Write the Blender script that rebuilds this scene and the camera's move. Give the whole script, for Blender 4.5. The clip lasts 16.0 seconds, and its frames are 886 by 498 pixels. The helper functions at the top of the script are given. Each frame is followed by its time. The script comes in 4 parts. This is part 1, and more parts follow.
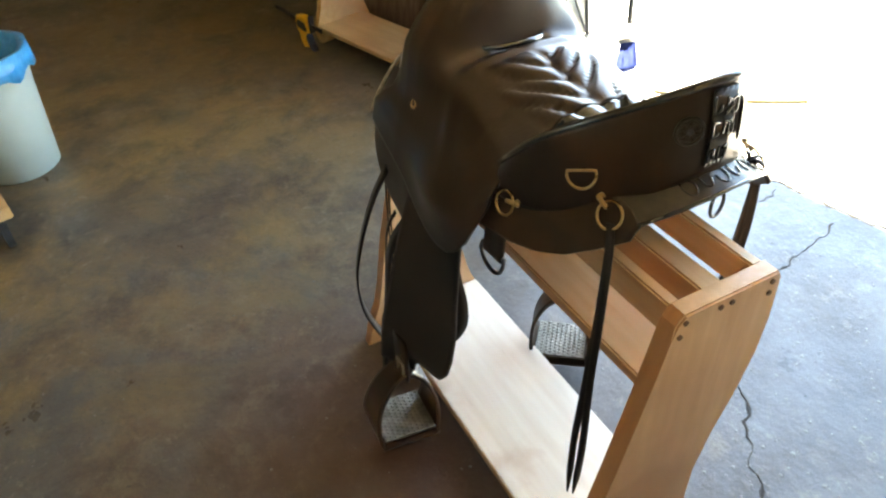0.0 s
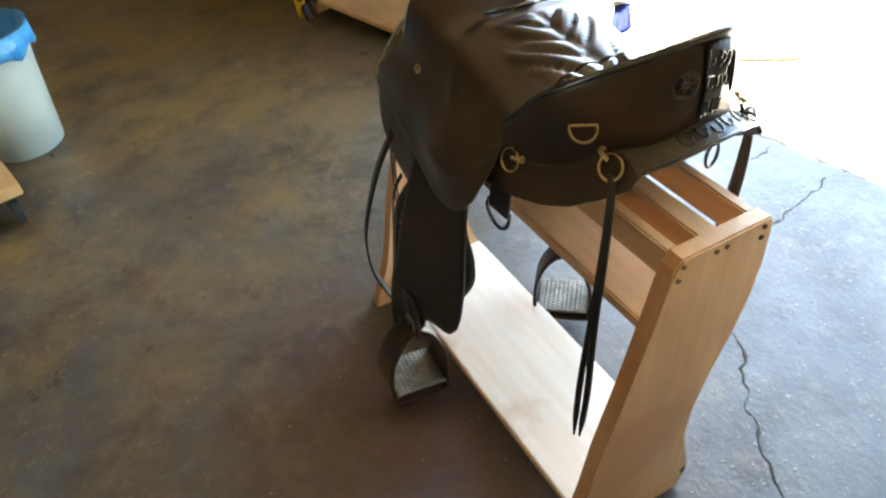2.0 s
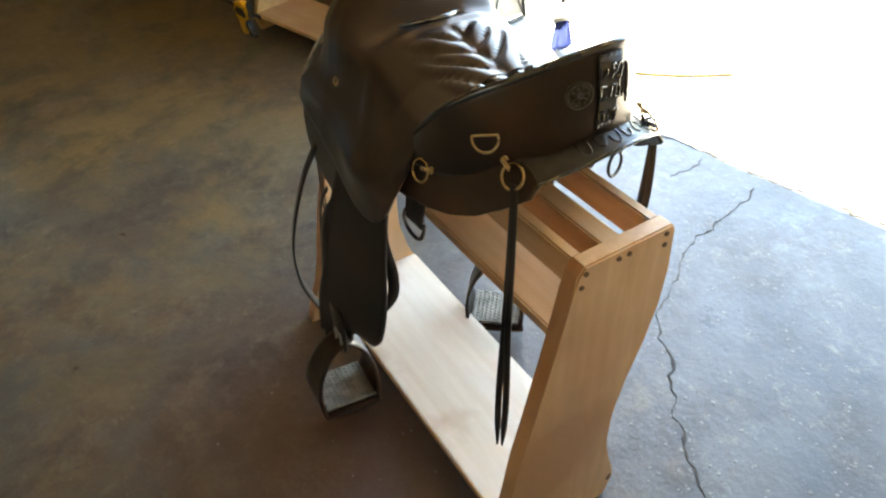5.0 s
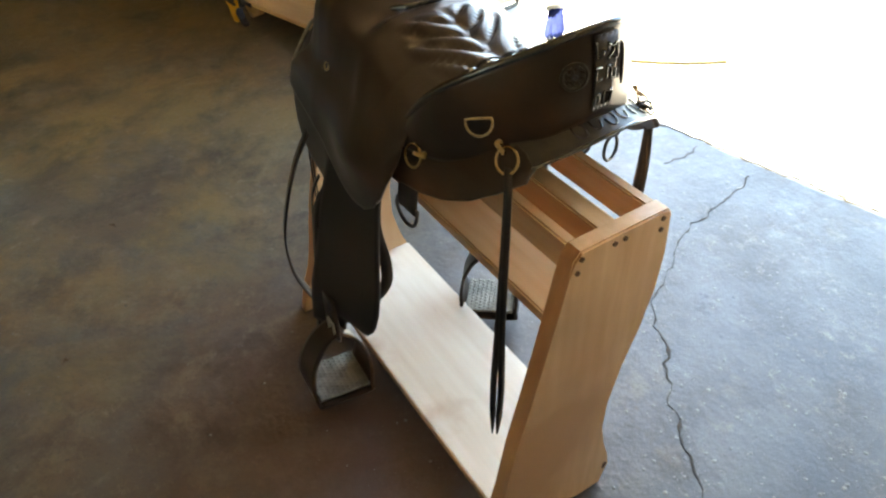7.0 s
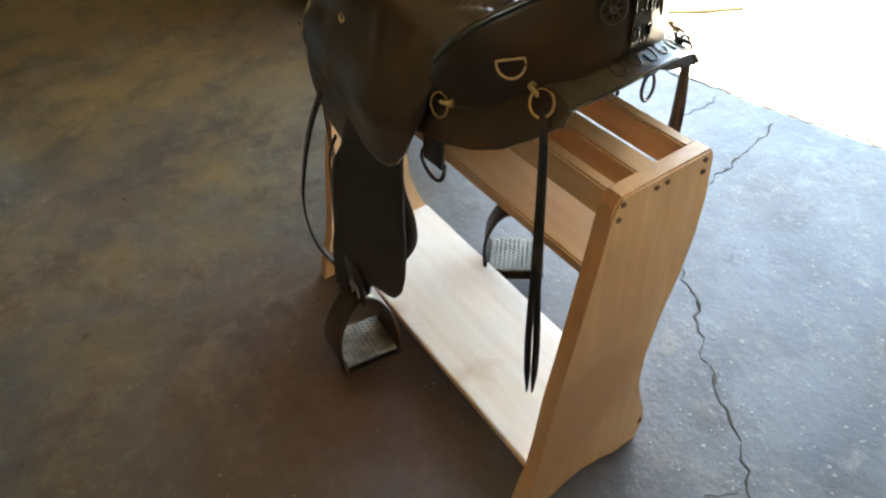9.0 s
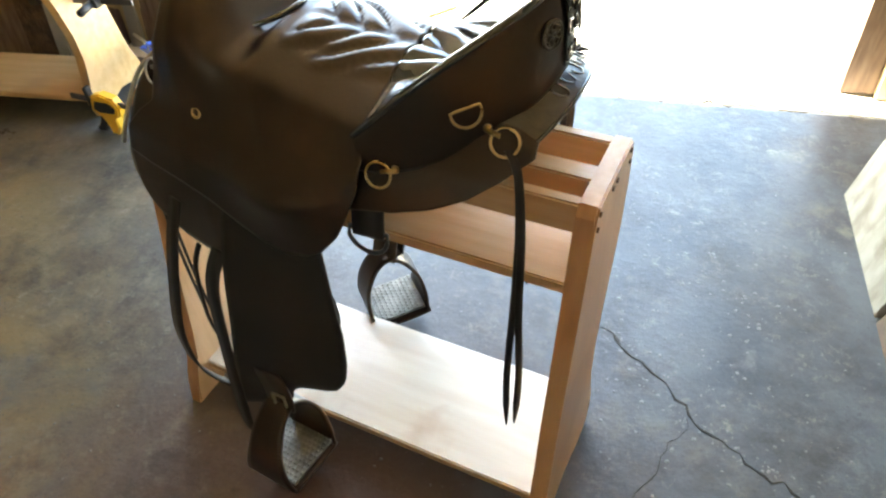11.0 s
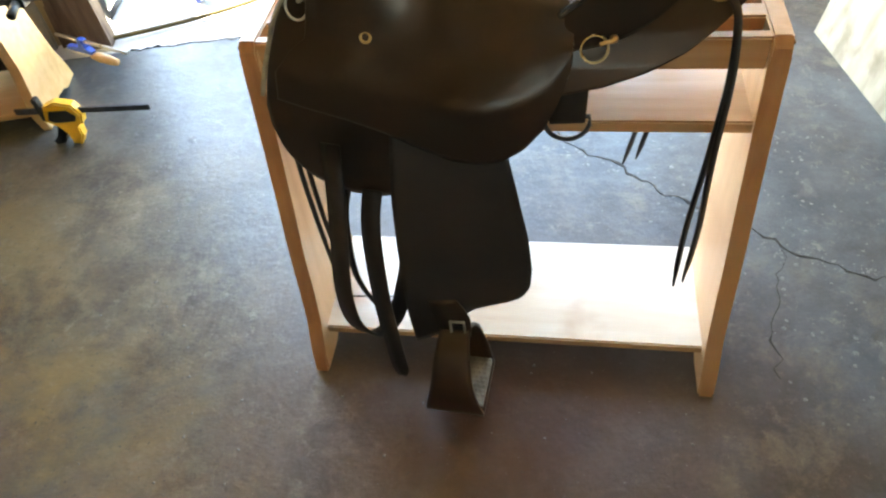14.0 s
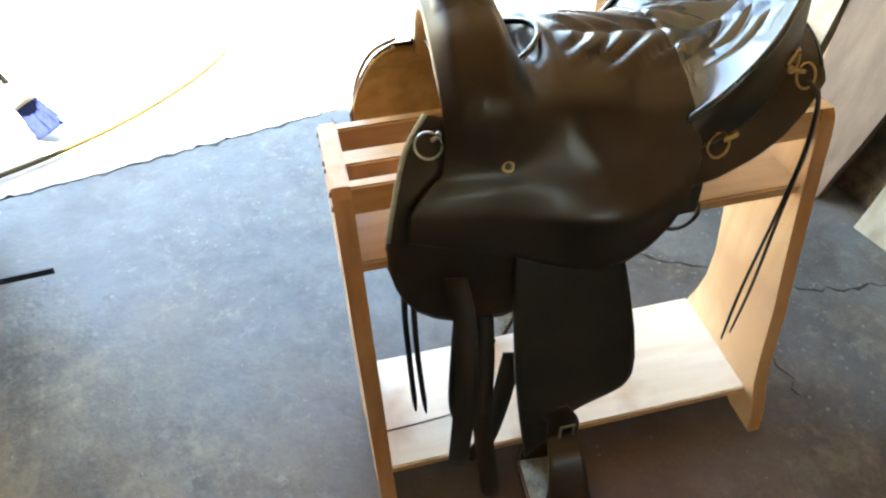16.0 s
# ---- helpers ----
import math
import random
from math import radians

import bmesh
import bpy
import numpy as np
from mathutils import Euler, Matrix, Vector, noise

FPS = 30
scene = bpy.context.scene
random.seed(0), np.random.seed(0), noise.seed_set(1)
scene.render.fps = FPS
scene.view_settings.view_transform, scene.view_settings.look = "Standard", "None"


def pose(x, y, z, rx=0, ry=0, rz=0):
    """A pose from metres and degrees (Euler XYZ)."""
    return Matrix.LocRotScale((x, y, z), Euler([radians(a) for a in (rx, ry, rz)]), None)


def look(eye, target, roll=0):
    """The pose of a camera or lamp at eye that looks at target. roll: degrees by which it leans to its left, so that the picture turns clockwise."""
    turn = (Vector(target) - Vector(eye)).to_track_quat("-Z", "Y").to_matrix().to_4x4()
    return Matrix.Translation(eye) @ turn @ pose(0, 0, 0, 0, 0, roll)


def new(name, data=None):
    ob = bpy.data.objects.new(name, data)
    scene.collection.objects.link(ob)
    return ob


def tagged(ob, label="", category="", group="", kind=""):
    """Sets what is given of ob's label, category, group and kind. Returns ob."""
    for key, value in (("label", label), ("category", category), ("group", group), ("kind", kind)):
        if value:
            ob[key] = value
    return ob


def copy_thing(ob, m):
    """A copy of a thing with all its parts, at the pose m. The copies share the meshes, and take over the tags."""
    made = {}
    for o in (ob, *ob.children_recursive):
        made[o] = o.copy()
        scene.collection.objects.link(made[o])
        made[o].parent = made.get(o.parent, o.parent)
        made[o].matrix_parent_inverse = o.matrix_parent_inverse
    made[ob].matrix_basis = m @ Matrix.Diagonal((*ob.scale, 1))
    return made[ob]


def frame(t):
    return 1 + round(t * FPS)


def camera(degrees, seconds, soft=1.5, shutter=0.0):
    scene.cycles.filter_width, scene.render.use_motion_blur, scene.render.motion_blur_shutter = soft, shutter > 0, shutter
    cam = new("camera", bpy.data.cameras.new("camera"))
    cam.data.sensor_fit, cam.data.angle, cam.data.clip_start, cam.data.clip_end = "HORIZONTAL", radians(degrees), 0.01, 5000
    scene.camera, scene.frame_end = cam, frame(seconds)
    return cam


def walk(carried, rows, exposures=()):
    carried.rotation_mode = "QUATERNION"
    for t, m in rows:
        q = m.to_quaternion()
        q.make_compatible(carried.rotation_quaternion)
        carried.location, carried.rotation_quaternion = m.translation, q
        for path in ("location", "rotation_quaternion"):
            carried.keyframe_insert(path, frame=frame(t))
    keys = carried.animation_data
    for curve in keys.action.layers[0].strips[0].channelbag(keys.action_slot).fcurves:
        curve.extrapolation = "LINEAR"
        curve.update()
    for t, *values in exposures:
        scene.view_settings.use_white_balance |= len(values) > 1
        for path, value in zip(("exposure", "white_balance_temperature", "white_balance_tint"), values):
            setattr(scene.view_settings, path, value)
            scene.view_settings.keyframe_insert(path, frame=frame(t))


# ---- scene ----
cam = camera(64.2, 16.0, soft=2.3)
PATH = [
    (0, (1.207, -0.369, 1.316), (-0.17, 0.32, 0.039), -3.0),
    (0.5, (1.202, -0.406, 1.334), (-0.125, 0.308, 0.019), -1.3),
    (1, (1.201, -0.424, 1.327), (-0.155, 0.272, 0.032), -1.2),
    (1.5, (1.211, -0.444, 1.327), (-0.087, 0.251, -0.027), -3.5),
    (2, (1.245, -0.411, 1.334), (-0.082, 0.257, -0.005), -4.5),
    (2.5, (1.266, -0.373, 1.332), (-0.079, 0.287, 0.007), -3.5),
    (3, (1.268, -0.363, 1.325), (-0.065, 0.305, -0.008), -3.5),
    (3.5, (1.276, -0.349, 1.3), (-0.051, 0.348, -0.025), -5.8),
    (4, (1.288, -0.349, 1.305), (-0.014, 0.43, 0.002), -3.6),
    (4.5, (1.293, -0.353, 1.316), (-0.007, 0.425, 0.01), -2.5),
    (4.7, (1.294, -0.348, 1.326), (-0.009, 0.421, 0.018), -2.7),
    (6.8, (1.287, -0.349, 1.314), (-0.002, 0.442, 0.004), -1.6),
    (7, (1.288, -0.345, 1.31), (0.008, 0.431, -0.017), -2.5),
    (7.5, (1.286, -0.337, 1.307), (0.008, 0.414, -0.035), -3.8),
    (8, (1.286, -0.323, 1.3), (0.029, 0.396, -0.08), -4.5),
    (8.2, (1.279, -0.316, 1.291), (0.027, 0.37, -0.109), -5.8),
    (10.3, (1.108, -0.481, 1.26), (0.063, 0.5, -0.134), -4.0),
    (10.5, (1.034, -0.458, 1.268), (0.128, 0.583, -0.181), -2.9),
    (11, (0.945, -0.523, 1.287), (0.252, 0.735, -0.105), -4.2),
    (11.5, (0.965, -0.635, 1.297), (0.304, 0.628, -0.106), -3.4),
    (12, (0.929, -0.748, 1.281), (0.362, 0.526, -0.152), -2.5),
    (12.5, (0.766, -0.832, 1.289), (0.255, 0.499, -0.113), -7.4),
    (13, (0.663, -0.853, 1.278), (0.294, 0.513, -0.135), -3.4),
    (13.5, (0.58, -0.752, 1.257), (0.097, 0.533, -0.198), -12.1),
    (14, (0.497, -0.73, 1.259), (0.172, 0.555, -0.238), -8.6),
    (14.5, (0.356, -0.793, 1.281), (0.211, 0.591, -0.156), -7.9),
    (15, (0.208, -0.829, 1.303), (0.23, 0.614, -0.082), -2.5),
    (15.5, (0.109, -0.719, 1.304), (0.229, 0.743, -0.055), -3.7),
    (16, (-0.022, -0.615, 1.317), (0.304, 0.774, -0.084), -0.9),
]
walk(cam, [(t, look(eye, target, roll)) for t, eye, target, roll in PATH], [(t, e, 7500 if t < 4 else 7700, 2) for t, e in ((0, 4.19), (3, 4.22), (4.5, 4.06), (8, 3.93), (10.5, 4.23), (11.0, 4.28), (11.5, 4.19), (13, 4.34), (14.5, 4.43), (15.2, 4.45), (16, 4.22))])

# ---- world, sun, exposure ----
GA = math.atan2(0.213, 0.977)          # the building stands turned by about 12 degrees


def gar(u, v, z=0.0):
    """A place from the building's own axes: u along the door line, v outwards."""
    return Vector((u * math.cos(GA) - v * math.sin(GA), u * math.sin(GA) + v * math.cos(GA), z))


world = bpy.data.worlds.new("world")
scene.world = world
world.use_nodes = True
wn = world.node_tree.nodes
sky = wn.new("ShaderNodeTexSky")
sky.sky_type, sky.sun_disc = "NISHITA", False
sky.sun_elevation, sky.sun_rotation = radians(52), radians(-70)
sky.dust_density, sky.ozone_density = 0.6, 1.5
wn["Background"].inputs["Strength"].default_value = 0.15
world.node_tree.links.new(sky.outputs[0], wn["Background"].inputs["Color"])
sun = new("sun", bpy.data.lights.new("sun", "SUN"))
sun.data.energy, sun.data.angle, sun.data.color = 5.0, radians(0.5), (1.0, 0.95, 0.86)
sun.matrix_world = look(gar(-3.2, 2.0, 5.2), gar(0, 1.4, 0))

# ---- materials ----


def mat(name, base, other=None, scale=8.0, stretch=(1, 1, 1), rough=0.5, rough_vary=0.1, metal=0.0, bump=0.1, fine=90.0,
        lo=0.35, hi=0.65, third=None, third_scale=2.0, coat=0.0, per_object=0.0, bump_dist=0.004, spec=0.5, third_lo=0.48, third_hi=0.66):
    m = bpy.data.materials.new(name)
    m.use_nodes = True
    n, l = m.node_tree.nodes, m.node_tree.links
    b = n["Principled BSDF"]
    co = n.new("ShaderNodeTexCoord")
    mp = n.new("ShaderNodeMapping")
    mp.inputs["Scale"].default_value = stretch
    l.new(co.outputs["Object"], mp.inputs["Vector"])
    n1 = n.new("ShaderNodeTexNoise")
    n1.inputs["Scale"].default_value, n1.inputs["Detail"].default_value = scale, 6
    l.new(mp.outputs[0], n1.inputs["Vector"])
    ramp = n.new("ShaderNodeValToRGB")
    ramp.color_ramp.elements[0].position, ramp.color_ramp.elements[1].position = lo, hi
    ramp.color_ramp.elements[0].color = (*base, 1)
    ramp.color_ramp.elements[1].color = (*(other or [c * 1.25 for c in base]), 1)
    l.new(n1.outputs["Fac"], ramp.inputs[0])
    out = ramp.outputs[0]
    if third:
        n3 = n.new("ShaderNodeTexNoise")
        n3.inputs["Scale"].default_value, n3.inputs["Detail"].default_value = third_scale, 4
        l.new(co.outputs["Object"], n3.inputs["Vector"])
        r3 = n.new("ShaderNodeValToRGB")
        r3.color_ramp.elements[0].position, r3.color_ramp.elements[1].position = third_lo, third_hi
        l.new(n3.outputs["Fac"], r3.inputs[0])
        mx = n.new("ShaderNodeMix")
        mx.data_type = "RGBA"
        l.new(r3.outputs[0], mx.inputs[0])
        l.new(out, mx.inputs[6])
        mx.inputs[7].default_value = (*third, 1)
        out = mx.outputs[2]
    if per_object:
        oi = n.new("ShaderNodeObjectInfo")
        hs = n.new("ShaderNodeHueSaturation")
        mr = n.new("ShaderNodeMapRange")
        mr.inputs["To Min"].default_value, mr.inputs["To Max"].default_value = 1 - per_object, 1 + per_object
        l.new(oi.outputs["Random"], mr.inputs["Value"])
        l.new(mr.outputs[0], hs.inputs["Value"])
        l.new(out, hs.inputs["Color"])
        out = hs.outputs[0]
    l.new(out, b.inputs["Base Color"])
    n2 = n.new("ShaderNodeTexNoise")
    n2.inputs["Scale"].default_value, n2.inputs["Detail"].default_value = fine, 5
    l.new(mp.outputs[0], n2.inputs["Vector"])
    rr = n.new("ShaderNodeMapRange")
    rr.inputs["To Min"].default_value, rr.inputs["To Max"].default_value = max(0.02, rough - rough_vary), min(1, rough + rough_vary)
    l.new(n1.outputs["Fac"], rr.inputs["Value"])
    l.new(rr.outputs[0], b.inputs["Roughness"])
    bp = n.new("ShaderNodeBump")
    bp.inputs["Strength"].default_value, bp.inputs["Distance"].default_value = bump, bump_dist
    l.new(n2.outputs["Fac"], bp.inputs["Height"])
    l.new(bp.outputs[0], b.inputs["Normal"])
    b.inputs["Metallic"].default_value = metal
    b.inputs["Coat Weight"].default_value = coat
    b.inputs["Specular IOR Level"].default_value = spec
    return m


PINE = dict(scale=5, fine=60, rough=0.36, rough_vary=0.06, bump=0.08, bump_dist=0.002, lo=0.3, hi=0.7, third=(0.52, 0.30, 0.15), third_scale=2.2)
# orange of the tray: bounced light in its shade, put in the colour
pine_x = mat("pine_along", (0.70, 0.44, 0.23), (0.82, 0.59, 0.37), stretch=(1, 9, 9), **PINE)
# paler pine for the shelf: its bright sky sheen is in the colour
pine_shelf_lit = mat("pine_shelf_lit", (0.76, 0.64, 0.50), (0.86, 0.77, 0.64), stretch=(1, 9, 9), scale=5, fine=60, rough=0.30, rough_vary=0.06, bump=0.08, bump_dist=0.002, lo=0.3, hi=0.7, third=(0.62, 0.45, 0.31), third_scale=6, third_lo=0.58, third_hi=0.74, coat=0.35)
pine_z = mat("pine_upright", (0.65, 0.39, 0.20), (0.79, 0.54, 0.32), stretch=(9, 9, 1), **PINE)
# darker copy of the upright pine: shade on the narrow edges, as colour
pine_edge_shade = mat("pine_edge_shade", (0.36, 0.16, 0.066), (0.50, 0.25, 0.115), stretch=(9, 9, 1), **PINE)
# darker pine for board sides and undersides, their shade put in the colour
pine_side_shade_x = mat("pine_side_shade_along", (0.48, 0.25, 0.12), (0.60, 0.36, 0.20), stretch=(1, 9, 9), **PINE)
knot_wood = mat("knot", (0.07, 0.03, 0.02), (0.2, 0.09, 0.05), scale=30, rough=0.7)
plug_wood = mat("plug_dark", (0.10, 0.05, 0.025), (0.16, 0.08, 0.04), scale=60, rough=0.6)
leather = mat("leather_dark", (0.0135, 0.0092, 0.0078), (0.022, 0.0138, 0.0108), scale=5, lo=0.25, hi=0.75, fine=160, rough=0.33, rough_vary=0.10, bump=0.16, bump_dist=0.0015, coat=0.05, spec=0.5, third=(0.062, 0.027, 0.012), third_scale=5.5, third_lo=0.52, third_hi=0.74)
leather.node_tree.nodes["Principled BSDF"].inputs["Specular Tint"].default_value = (1.0, 0.80, 0.64, 1)
leather_black = mat("leather_black", (0.013, 0.0095, 0.008), (0.024, 0.0165, 0.013), scale=12, fine=420, rough=0.5, bump=0.12, bump_dist=0.001, spec=0.35)
leather_seat = mat("leather_seat", (0.018, 0.019, 0.021), (0.034, 0.034, 0.036), scale=12, fine=380, rough=0.23, rough_vary=0.03, bump=0.08, bump_dist=0.001, coat=0.5, spec=0.8)
leather_tooled = mat("leather_tooled", (0.02, 0.015, 0.011), (0.046, 0.035, 0.027), scale=50, fine=70, rough=0.36, bump=0.6, bump_dist=0.003, spec=0.45)
felt = mat("felt_tan", (0.34, 0.19, 0.06), (0.46, 0.28, 0.11), scale=30, fine=300, rough=0.95, bump=0.5, bump_dist=0.002)
fleece = mat("fleece_edge", (0.30, 0.26, 0.20), (0.42, 0.38, 0.30), scale=60, fine=300, rough=0.95, bump=0.8)
brass = mat("brass", (0.40, 0.27, 0.13), (0.56, 0.39, 0.20), scale=30, rough=0.28, metal=1.0, bump=0.05)
steel = mat("steel", (0.55, 0.54, 0.52), (0.72, 0.71, 0.69), scale=30, rough=0.3, metal=1.0, bump=0.05)
tread_metal = mat("tread_plate", (0.15, 0.14, 0.12), (0.28, 0.27, 0.23), scale=40, rough=0.5, metal=0.5, bump=0.3)


def floor_material():
    m = bpy.data.materials.new("concrete_floor")
    m.use_nodes = True
    n, l = m.node_tree.nodes, m.node_tree.links
    b = n["Principled BSDF"]
    co = n.new("ShaderNodeTexCoord").outputs["Object"]

    def tex(scale, detail=6, rough=0.55, dist=0.0):
        t = n.new("ShaderNodeTexNoise")
        t.inputs["Scale"].default_value, t.inputs["Detail"].default_value, t.inputs["Roughness"].default_value, t.inputs["Distortion"].default_value = scale, detail, rough, dist
        l.new(co, t.inputs["Vector"])
        return t.outputs["Fac"]

    def span(v, a, c, lo=0.0, hi=1.0):
        r = n.new("ShaderNodeMapRange")
        for k, x in (("From Min", a), ("From Max", c), ("To Min", lo), ("To Max", hi)):
            r.inputs[k].default_value = x
        l.new(v, r.inputs["Value"])
        return r.outputs[0]

    def mix(f, a, c, blend="MIX"):
        x = n.new("ShaderNodeMix")
        x.data_type, x.blend_type = "RGBA", blend
        l.new(f, x.inputs[0])
        for sock, val in ((6, a), (7, c)):
            if isinstance(val, tuple):
                x.inputs[sock].default_value = (*val, 1)
            else:
                l.new(val, x.inputs[sock])
        return x.outputs[2]

    def mul(a, c):
        x = n.new("ShaderNodeMath")
        x.operation = "MULTIPLY"
        l.new(a, x.inputs[0])
        l.new(c, x.inputs[1])
        return x.outputs[0]

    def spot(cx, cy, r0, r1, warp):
        """A patch of colour round a place, its rim torn up by noise."""
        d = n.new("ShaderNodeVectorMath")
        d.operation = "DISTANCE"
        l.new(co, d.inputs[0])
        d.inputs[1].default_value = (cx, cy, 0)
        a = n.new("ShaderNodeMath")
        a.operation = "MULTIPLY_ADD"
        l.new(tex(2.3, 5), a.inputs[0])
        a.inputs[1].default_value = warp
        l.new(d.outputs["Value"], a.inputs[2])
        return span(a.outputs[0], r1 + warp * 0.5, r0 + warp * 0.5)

    grey = mix(span(tex(2.6, 8, 0.65), 0.34, 0.66), (0.046, 0.052, 0.056), (0.112, 0.122, 0.128))
    grey = mix(mul(spot(-2.3, -0.3, 0.7, 1.8, 0.8), span(tex(1.3, 5), 0.3, 0.6, 0.6, 1.0)), grey, (0.125, 0.083, 0.040))
    ochre = mul(spot(-1.2, -0.6, 0.6, 1.65, 0.9), span(tex(1.9, 9, 0.68, 0.6), 0.40, 0.58, 0.22, 1.0))
    col = mix(ochre, grey, (0.235, 0.165, 0.068))
    col = mix(mul(spot(-0.2, -0.35, 0.05, 0.8, 0.5), span(tex(3.1, 6, 0.6), 0.40, 0.66, 0.0, 0.75)), col, (0.16, 0.085, 0.04))
    dark = span(tex(2.9, 10, 0.72, 0.25), 0.47, 0.64, 0.0, 0.85)
    col = mix(dark, col, (0.045, 0.041, 0.036))
    pale = span(tex(11, 9, 0.75, 0.4), 0.57, 0.74, 0.0, 0.26)
    col = mix(pale, col, (0.33, 0.32, 0.29))
    fleck = mul(span(tex(24, 9, 0.82, 0.3), 0.54, 0.68), span(tex(4.0, 5), 0.42, 0.62, 0.05, 0.65))
    col = mix(fleck, col, (0.30, 0.275, 0.215))
    smear = mul(span(tex(7, 9, 0.75, 0.2), 0.50, 0.70, 0.0, 0.8), span(tex(1.5, 4), 0.45, 0.62))
    col = mix(smear, col, (0.235, 0.205, 0.14))
    # darker red-brown patch below the stand and its near side
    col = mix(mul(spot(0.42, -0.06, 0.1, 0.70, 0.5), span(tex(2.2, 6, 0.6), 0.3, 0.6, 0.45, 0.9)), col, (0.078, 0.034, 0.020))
    speck = span(tex(120, 3, 0.6), 0.66, 0.76, 0.0, 0.3)
    col = mix(speck, col, (0.36, 0.36, 0.35))
    pit = span(tex(85, 4, 0.6), 0.30, 0.40, 0.6, 0.0)
    col = mix(pit, col, (0.05, 0.048, 0.045))
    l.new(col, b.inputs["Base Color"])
    l.new(span(tex(1.9, 8, 0.65), 0.3, 0.7, 0.24, 0.50), b.inputs["Roughness"])
    b.inputs["Specular IOR Level"].default_value = 0.45
    h = n.new("ShaderNodeMath")
    h.operation = "MULTIPLY_ADD"
    l.new(tex(70, 5, 0.65), h.inputs[0])
    h.inputs[1].default_value = 0.5
    l.new(tex(14, 6, 0.6), h.inputs[2])
    bp = n.new("ShaderNodeBump")
    bp.inputs["Strength"].default_value, bp.inputs["Distance"].default_value = 0.24, 0.010
    l.new(h.outputs[0], bp.inputs["Height"])
    l.new(bp.outputs[0], b.inputs["Normal"])
    return m


concrete = floor_material()
driveway_mat = mat("concrete_driveway", (0.52, 0.50, 0.47), (0.62, 0.60, 0.57), scale=4, fine=80, rough=0.85, bump=0.3)
crack_mat = mat("crack_dirt", (0.02, 0.017, 0.014), (0.04, 0.033, 0.026), scale=40, rough=0.95)
chip_mat = mat("concrete_chip", (0.12, 0.12, 0.117), (0.20, 0.197, 0.19), scale=40, rough=0.8)
wall_mat = mat("wall_boards", (0.34, 0.25, 0.13), (0.46, 0.35, 0.20), scale=4, stretch=(6, 6, 1), rough=0.8, bump=0.3)
ceil_mat = mat("ceiling_boards", (0.40, 0.31, 0.17), (0.52, 0.41, 0.25), scale=4, stretch=(1, 6, 1), rough=0.85, bump=0.3)
post_mat = mat("weathered_post", (0.10, 0.06, 0.04), (0.19, 0.13, 0.09), scale=6, stretch=(8, 8, 1), rough=0.8, bump=0.5)
slab_pale = mat("slab_pale", (0.20, 0.175, 0.13), (0.33, 0.30, 0.24), scale=4, stretch=(5, 5, 1), fine=40, rough=0.6, bump=0.25, third=(0.13, 0.10, 0.065), third_scale=7, third_lo=0.55, third_hi=0.72)
slab_tan = mat("slab_tan", (0.095, 0.062, 0.043), (0.15, 0.102, 0.072), scale=4, stretch=(6, 6, 1), fine=40, rough=0.6, bump=0.2)
bark = mat("bark", (0.05, 0.03, 0.02), (0.12, 0.08, 0.05), scale=30, rough=0.95, bump=0.9, bump_dist=0.01)
ply_raw = mat("raw_pine", (0.58, 0.36, 0.15), (0.70, 0.48, 0.24), stretch=(1, 7, 7), **PINE)
bin_plastic = mat("bin_plastic", (0.40, 0.47, 0.46), (0.48, 0.55, 0.53), scale=5, rough=0.5, bump=0.03)
liner_blue = mat("liner_blue", (0.03, 0.24, 0.55), (0.08, 0.36, 0.70), scale=14, rough=0.35, bump=0.6, fine=30, bump_dist=0.01)
yellow = mat("clamp_yellow", (0.80, 0.42, 0.02), (0.88, 0.52, 0.05), scale=10, rough=0.42, bump=0.05)
black_plastic = mat("black_plastic", (0.012, 0.012, 0.013), (0.025, 0.025, 0.026), scale=20, rough=0.5, bump=0.1)
dark_steel = mat("dark_steel", (0.06, 0.06, 0.065), (0.11, 0.11, 0.12), scale=30, rough=0.45, metal=0.8)
blue_paint = mat("blue_paint", (0.02, 0.07, 0.40), (0.04, 0.12, 0.52), scale=20, rough=0.4)
bristle = mat("bristle_blue", (0.006, 0.020, 0.15), (0.012, 0.035, 0.20), scale=60, fine=200, rough=0.8, bump=0.6)
handle_wood = mat("handle_wood", (0.50, 0.27, 0.10), (0.60, 0.36, 0.16), scale=12, rough=0.5)
hose_mat = mat("hose_yellow", (0.055, 0.040, 0.008), (0.085, 0.064, 0.015), scale=20, rough=0.6)
rubber = mat("rubber", (0.015, 0.015, 0.015), (0.03, 0.03, 0.03), scale=20, rough=0.7)
grass_mat = mat("far_ground", (0.30, 0.28, 0.22), (0.4, 0.38, 0.3), scale=0.4, fine=3, rough=0.9)
canvas = mat("grey_cloth", (0.26, 0.25, 0.22), (0.38, 0.36, 0.32), scale=8, rough=0.9, bump=0.3)

# ---- building blocks ----
YC = 0.245      # the saddle's middle


def obj(name, bm, material, smooth=False):
    me = bpy.data.meshes.new(name)
    bmesh.ops.recalc_face_normals(bm, faces=bm.faces)
    bm.to_mesh(me)
    bm.free()
    for p in me.polygons:
        p.use_smooth = smooth
    for m_ in (material if isinstance(material, (list, tuple)) else [material]):
        me.materials.append(m_)
    return new(name, me)


def part(name, bm, material, parent, label="", smooth=False):
    ob = obj(name, bm, material, smooth)
    ob.parent = parent
    if label:
        tagged(ob, label)
    return ob


def thing(name, label, category, group="", kind=""):
    return tagged(new(name), label, category, group, kind)


